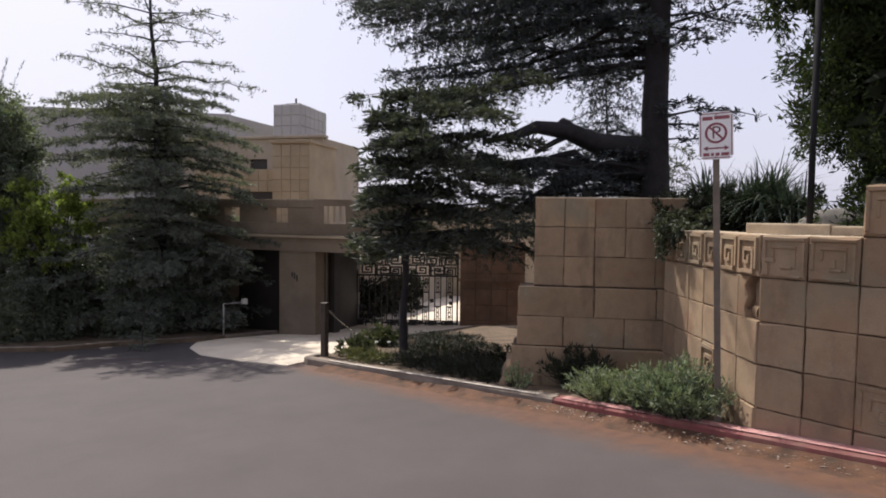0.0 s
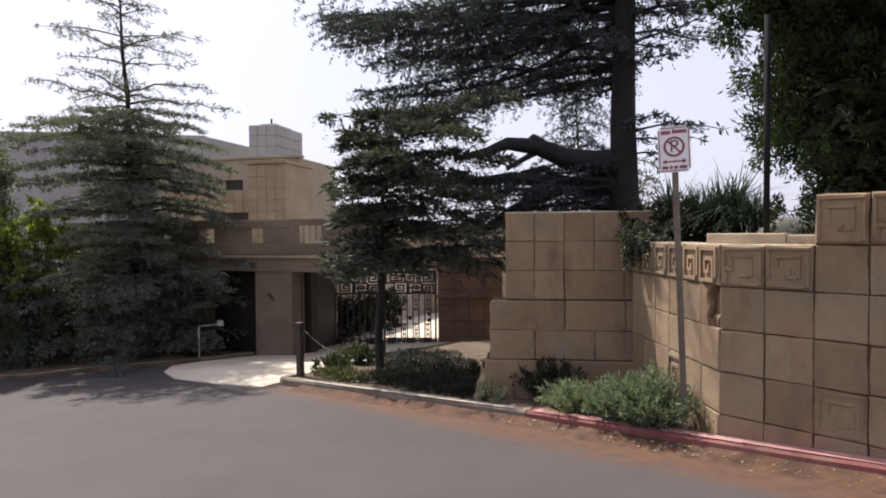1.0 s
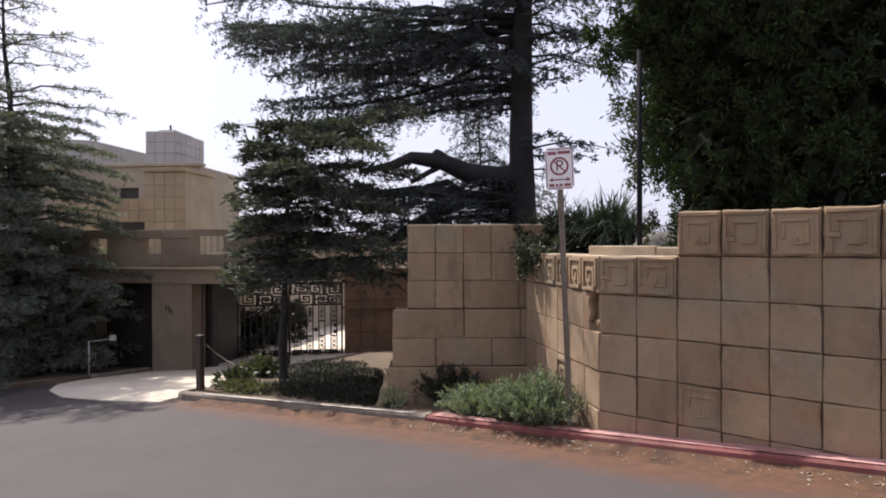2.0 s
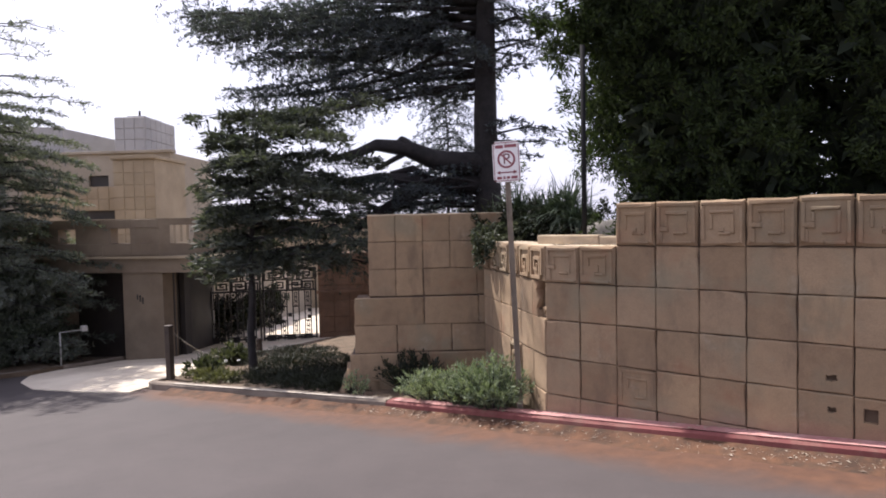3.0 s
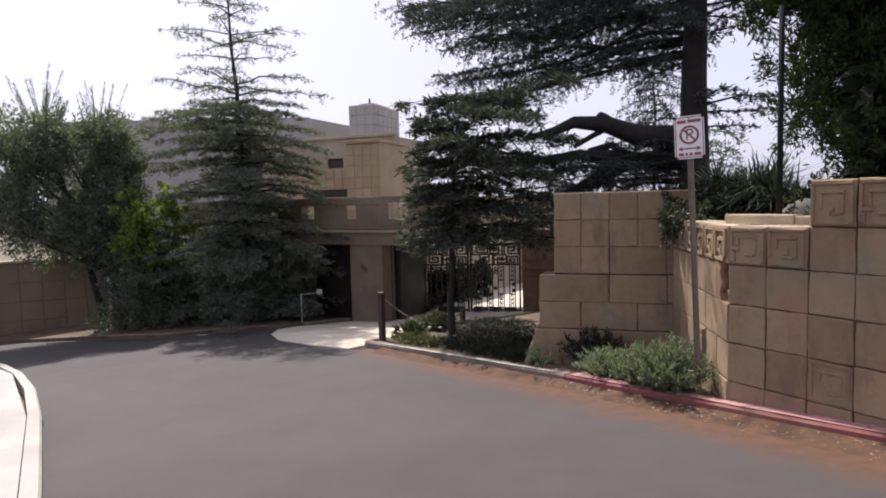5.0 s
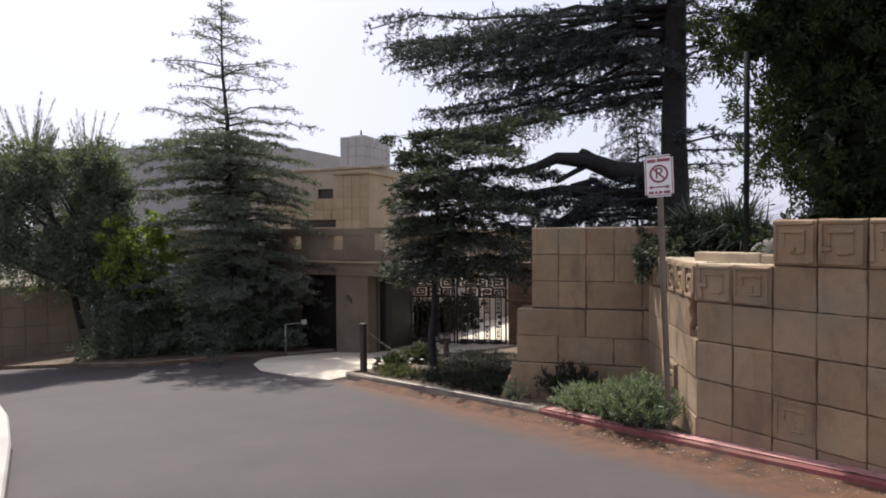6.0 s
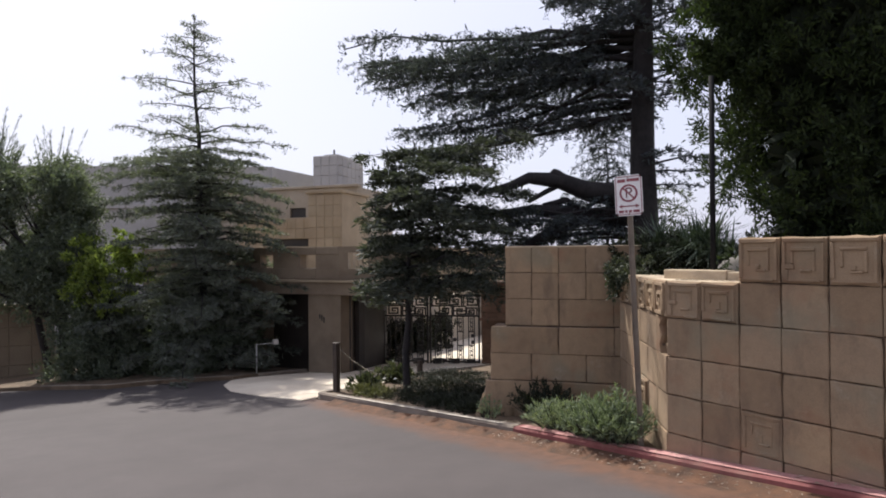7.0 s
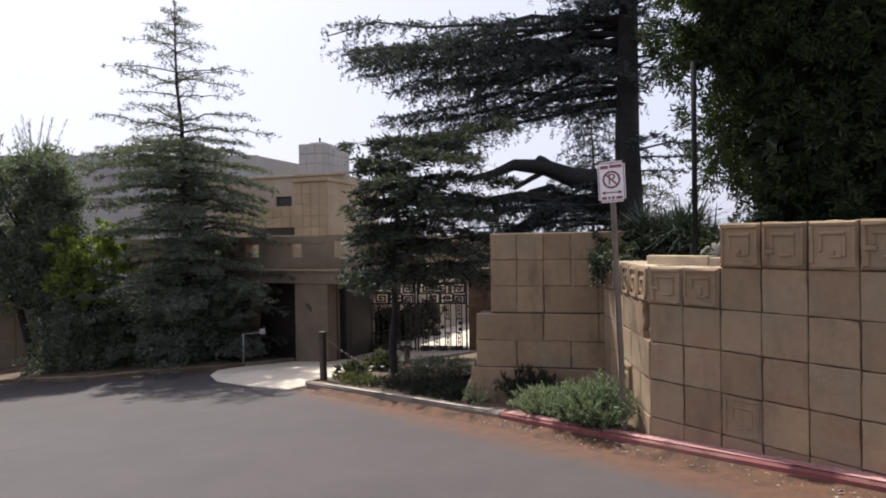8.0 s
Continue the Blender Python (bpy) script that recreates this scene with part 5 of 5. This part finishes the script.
# mixed planting across the driveway
leafy("tree", "dark leafy tree at the bend of the street", (-18.7, -4.3, zg(-18.7, -4.3)), stack(41, -0.9, 0.9, -3.1, 0.6, 2.9, 6.3, 36, 0.95), 100000, (0.115, 0.045), M_DEEP, 0.13)
leafy("shrub", "lime green sunlit shrub under darker trees", (-17.3, -3.05, zg(-17.3, -3.05)), stack(42, -0.3, 0.8, -1.1, 1.1, 2.4, 4.3, 17, 0.46), 9000, (0.12, 0.055), M_LIME, 0.06, "shrub")
leafy("shrub", "dense dark shrub under the trees", (-18.2, -2.5, zg(-18.2, -2.5)), stack(43, -0.7, 0.9, -1.6, 1.6, 0.3, 3.0, 20, 0.92), 42000, (0.11, 0.045), M_DEEP, 0.07, "shrub")
leafy("shrub", "dense dark shrub under the trees", (-15.9, -0.2, zg(-15.9, -0.2)), stack(44, -0.5, 0.5, -1.4, 0.9, 0.2, 2.6, 16, 0.75), 30000, (0.10, 0.045), M_DEEP, 0.06, "shrub")
leafy("shrub", "dense dark shrub under the trees", (-17.7, -3.5, zg(-17.7, -3.5)), stack(45, -0.6, 0.5, -0.9, 1.1, 0.2, 2.2, 14, 0.82), 26000, (0.11, 0.045), M_DEEP, 0.06, "shrub")


def feather_tree(base, tall, seed, off):
    """Upright feathery twigs on a thin tree."""
    t = tagged(new("tamarisk_tree"), "thin tree with upright feathery grey-green twigs", "tree")
    t.matrix_basis = pose(*base)
    r = random.Random(seed)
    tube("trunk", [(0, 0, -0.3), (0.1, off * 0.5, tall * 0.4), (0, off, tall * 0.75)], [0.12, 0.09, 0.04], M_BARK, t)
    PP, DD = [], []
    for i in range(70):
        a, rad = r.uniform(0, 6.28), r.uniform(0.05, 1.0)
        p0 = np.array([rad * math.cos(a) * 0.5, off + rad * math.sin(a) * 0.5, tall * r.uniform(0.45, 0.8)])
        d = np.array([math.cos(a) * 0.35, math.sin(a) * 0.35, 1.0])
        L = r.uniform(0.6, 1.5)
        if p0[2] + L > tall + 0.2:
            L = max(0.3, tall - p0[2])
        if i % 3 == 0:
            tube("limb", [p0.tolist(), (p0 + d * L * 0.5).tolist(), (p0 + d * L).tolist()], [0.008, 0.006, 0.003], M_BARK, t, 5)
        k = 90
        v = RNG.random(k)
        PP.append(p0 + np.outer(v * L, d) + RNG.normal(0, 0.015, (k, 3)))
        DD.append(unit(np.tile(d, (k, 1)) + RNG.normal(0, 0.3, (k, 3))))
    P, D = np.concatenate(PP), np.concatenate(DD)
    leaf_mesh("crown", P, D, RNG.uniform(0.08, 0.16, len(P)), 0.013, M_CEDAR_PALE, t)


feather_tree((-19.4, -4.5, zg(-19.4, -4.5)), 8.9, 1, -1.5)
feather_tree((-19.4, -4.1, zg(-19.4, -4.1)), 8.6, 2, -0.4)


def blade_plant(x, y, z, n, L, w, seed, label, mat):
    t = tagged(new("yucca"), label, "plant")
    t.matrix_basis = pose(x, y, z)
    r = random.Random(seed)
    verts, faces = [], []
    for i in range(n):
        a, el = r.uniform(0, 6.28), math.asin(r.uniform(-0.35, 0.98))
        l2 = L * r.uniform(0.5, 1.12)
        d = Vector((math.cos(a) * math.cos(el), math.sin(a) * math.cos(el), math.sin(el)))
        s = Vector((-math.sin(a), math.cos(a), 0)) * w * r.uniform(0.7, 1.2)
        o = Vector((r.uniform(-0.12, 0.12), r.uniform(-0.12, 0.12), 0.0))
        k = len(verts)
        for u, ww in ((0, 0.7), (0.4, 1.0), (0.8, 0.55), (1.0, 0.03)):
            p = o + d * l2 * u + Vector((0, 0, -0.30 * l2 * u * u * math.cos(el)))
            verts += [p - s * ww, p + Vector((0, 0, -w * 0.4 * ww)), p + s * ww]
        for q in range(3):
            b = k + q * 3
            faces += [(b, b + 1, b + 4, b + 3), (b + 1, b + 2, b + 5, b + 4)]
    link("rosette", verts, faces, mat, t)
    tube("stem", [(0, 0, 1.78 - z), (0.03, 0.02, (1.78 - z) * 0.5), (0, 0, 0.03)], [0.07, 0.06, 0.05], M_BARK, t)


for i, (x, y, z, k) in enumerate(((-1.85, 2.45, 2.36, 1.0), (-1.55, 2.60, 2.30, 0.9), (-0.80, 2.0, 2.36, 1.0), (-1.05, 2.15, 2.28, 0.9), (-0.45, 1.75, 2.20, 0.75), (-1.30, 2.3, 2.12, 0.8), (-2.3, 2.7, 2.15, 0.8))):
    blade_plant(x, y, z, 260, 0.66 * k, 0.011, 60 + i, "spiky grey-green yucca rosette behind the low wall", M_YUCCA)
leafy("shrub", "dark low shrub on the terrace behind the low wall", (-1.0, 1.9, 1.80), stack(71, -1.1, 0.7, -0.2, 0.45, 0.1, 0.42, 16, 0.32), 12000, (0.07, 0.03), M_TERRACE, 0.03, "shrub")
leafy("shrub", "trailing vine spilling over the corner of the walls", (-1.72, 1.50, 1.86), stack(72, -0.2, 0.5, -0.22, 0.15, 0.02, 0.20, 10, 0.17), 3600, (0.048, 0.018), M_VINE, 0.02, "vine", -0.4)


def vine_tail(x, y, z, drop, seed):
    t = tagged(new("vine"), "vine shoots hanging down the wall corner", "vine")
    t.matrix_basis = pose(x, y, z)
    r = random.Random(seed)
    PP, DD = [], []
    for i in range(16):
        L = drop * r.uniform(0.35, 1.0)
        p0 = np.array([r.uniform(-0.32, 0.32) * 0.78, r.uniform(-0.32, 0.32) * -0.63 + r.uniform(-0.06, 0.0), r.uniform(-0.05, 0.1)])
        k = 60
        v = RNG.random(k)
        PP.append(p0 + np.outer(v * L, [0.05 * r.uniform(-1, 1), -0.05, -1]) + RNG.normal(0, 0.02, (k, 3)))
        DD.append(unit(RNG.normal(0, 0.7, (k, 3)) + np.array([0, -0.2, -0.6])))
    P, D = np.concatenate(PP), np.concatenate(DD)
    leaf_mesh("foliage", P, D, RNG.uniform(0.04, 0.08, len(P)), 0.028, M_VINE, t)


vine_tail(-1.62, 1.18, 1.98, 0.5, 5)


def sprig_shrub(x, y, rad, high, stems, seed, label, mat, leaf=(0.055, 0.016), ragged=0.3):
    """Soft upright stems with small leaves, thrown outwards from the root."""
    t = tagged(new("shrub"), label, "shrub")
    t.matrix_basis = pose(x, y, zg(x, y) + 0.10)
    r = random.Random(seed)
    PP, DD, tubes_v, tubes_f = [], [], [], []
    for i in range(stems):
        a, q = r.uniform(0, 6.28), r.random() ** 0.6
        end = np.array([math.cos(a) * rad * q, math.sin(a) * rad * q * 0.8, high * (1.05 - 0.55 * q * q) * r.uniform(1.0 - ragged, 1.0 + ragged)])
        root = np.array([end[0] * 0.35, end[1] * 0.35, 0.0])
        k = int(26 * (0.4 + np.linalg.norm(end)))
        v = RNG.random(k) ** 0.7
        line = root + np.outer(v, end - root) + np.outer(np.sin(v * 3.14) * 0.05, [0, 0, 1])
        PP.append(line + RNG.normal(0, 0.008, (k, 3)))
        DD.append(unit(unit(end - root) * 0.7 + RNG.normal(0, 0.6, (k, 3)) + np.array([0, 0, 0.3])))
        if i % 2 == 0:
            vv, ff = tube_data([root.tolist(), ((root + end) / 2).tolist(), end.tolist()], [0.005, 0.004, 0.002], 4)
            b = len(tubes_v)
            tubes_v += vv
            tubes_f += [tuple(b + j for j in f) for f in ff]
    link("twig_work", tubes_v, tubes_f, M_BARK, t)
    P, D = np.concatenate(PP), np.concatenate(DD)
    leaf_mesh("foliage", P, D, RNG.uniform(0.6, 1.3, len(P)) * leaf[0], RNG.uniform(0.7, 1.3, len(P)) * leaf[1], mat, t)


sprig_shrub(-0.74, 0.03, 0.54, 0.43, 300, 1, "bushy grey-green shrub at the foot of the wall", M_SAGE, (0.075, 0.014), 0.5)
sprig_shrub(-1.12, 0.05, 0.50, 0.36, 170, 15, "bushy grey-green shrub at the foot of the wall", M_SAGE, (0.075, 0.014), 0.5)
sprig_shrub(-1.80, 0.16, 0.55, 0.28, 150, 2, "low grey-green shrub at the foot of the wall", M_SAGE, (0.070, 0.014), 0.5)
sprig_shrub(-3.05, 0.02, 0.24, 0.26, 26, 3, "small grey-green shrub at the edge of the bed", M_SAGE, ragged=0.5)
sprig_shrub(-9.0, 1.9, 0.60, 0.32, 70, 4, "dark leafy groundcover beside the driveway", M_BEDLEAF, (0.13, 0.06), 0.4)
sprig_shrub(-7.70, 0.40, 0.40, 0.28, 34, 5, "broad-leaved green plant beside the driveway", M_BEDLEAF, (0.13, 0.06), 0.4)
sprig_shrub(-7.2, 0.25, 0.55, 0.12, 60, 6, "sparse yellow-green groundcover beside the driveway", M_GRASS, (0.09, 0.022), 0.4)
sprig_shrub(-6.6, 0.15, 0.55, 0.10, 50, 10, "sparse yellow-green groundcover beside the driveway", M_GRASS, (0.09, 0.022), 0.4)
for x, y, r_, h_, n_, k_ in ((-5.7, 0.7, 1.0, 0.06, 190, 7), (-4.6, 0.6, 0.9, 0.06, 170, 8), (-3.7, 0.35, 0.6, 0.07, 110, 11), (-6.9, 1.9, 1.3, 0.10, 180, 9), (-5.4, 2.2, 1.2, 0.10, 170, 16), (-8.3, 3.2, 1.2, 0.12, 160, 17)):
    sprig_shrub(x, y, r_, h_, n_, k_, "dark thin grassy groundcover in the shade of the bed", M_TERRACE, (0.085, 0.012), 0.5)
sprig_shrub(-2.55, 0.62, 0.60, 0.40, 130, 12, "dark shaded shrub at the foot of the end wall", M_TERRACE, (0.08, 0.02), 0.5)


def flower(x, y, tall, seed):
    """A ring of pale petals round a small heart on a thin stem."""
    f = tagged(new("flower"), "small white flower on a thin stem among the groundcover", "flower", "white flowers")
    f.matrix_basis = pose(x, y, zg(x, y) + 0.08, 0, 0, seed)
    tube("stem", [(0, 0, 0), (0.01, -0.01, tall * 0.6), (0.02, -0.03, tall)], 0.004, M_BEDLEAF, f, 5)
    for ring, tilt in ((0, 0.35), (1, 1.1)):
        for i in range(7):
            a = 2 * math.pi * (i + 0.5 * ring) / 7
            d = Vector((math.cos(a), math.sin(a), tilt)).normalized()
            side = Vector((-math.sin(a), math.cos(a), 0)) * 0.013
            up = Vector((0, 0, 0.004))
            o = Vector((0.02, -0.03, tall))
            bm = bmesh.new()
            for z in (up, -up):
                bm.verts.new(o + z * 0.5)
                bm.verts.new(o + d * 0.025 + side + z)
                bm.verts.new(o + d * 0.045 + z * 0.4)
                bm.verts.new(o + d * 0.025 - side + z)
            bmesh.ops.convex_hull(bm, input=bm.verts[:])
            part("petal", bm, M_PETAL, f)


flower(-7.72, 0.92, 0.24, 0)
flower(-7.53, 1.05, 0.24, 40)

# dark lamp pole on the terrace
pole = tagged(new("pole"), "thin dark painted metal pole on the terrace", "pole")
pole.matrix_basis = pose(0.20, 0.56, 1.80)
tube("shaft", [(0, 0, -0.2), (0, 0, 2.35)], 0.029, M_POLE, pole, 12)
tube("collar", [(0, 0, 0.0), (0, 0, 0.12)], 0.06, M_POLE, pole, 12)


# dry leaves and grit by the kerb
def litter(n, seed):
    r = random.Random(seed)
    verts, faces = [], []
    for i in range(n):
        x = r.uniform(-3.0, 4.5)
        y = -0.21 - abs(r.gauss(0, 0.10)) if r.random() < 0.8 else r.uniform(-0.17, -0.02)
        z = zg(x, y) + (0.004 + 0.045 * max(0.0, 1 - (-0.19 - y) / 0.3) ** 1.6 if y < -0.19 else 0.136)
        if i % 6 == 0:
            x, y, z = r.uniform(0.02, 0.8), r.uniform(0.04, 0.4), joint_z(1) + 0.001
        a, s = r.uniform(0, 6.28), r.uniform(0.005, 0.015) if i % 5 else r.uniform(0.018, 0.034)
        k = len(verts)
        for q, (u, v, h) in enumerate(((-1, 0, 0), (0, 0.32, 0.25), (1, 0, 0.1), (0, -0.32, 0.2))):
            verts.append((x + s * (u * math.cos(a) - v * math.sin(a)), y + s * (u * math.sin(a) + v * math.cos(a)), z + h * s))
        faces.append((k, k + 1, k + 2, k + 3))
    tagged(link("leaf_litter", verts, faces, M_LITTER), "dry fallen leaves scattered along the red kerb and low wall", "leaf litter", kind="stuff")


litter(1100, 11)


def boulder(x, y, z, sx, sy, sz):
    bm = bmesh.new()
    bmesh.ops.create_icosphere(bm, subdivisions=4, radius=1.0)
    for v in bm.verts:
        v.co *= 1 + 0.22 * noise.noise(v.co * 1.3) + 0.07 * noise.noise(v.co * 4)
        v.co = Vector((v.co.x * sx, v.co.y * sy, v.co.z * sz))
    ob = part("boulder", bm, M_ROCK, None, "", True)
    ob.matrix_basis = pose(x, y, z, 0, 12, 20)
    tagged(ob, "grey rock on the planted terrace behind the low wall", "rock")


boulder(0.22, 1.42, 1.90, 0.42, 0.28, 0.26)
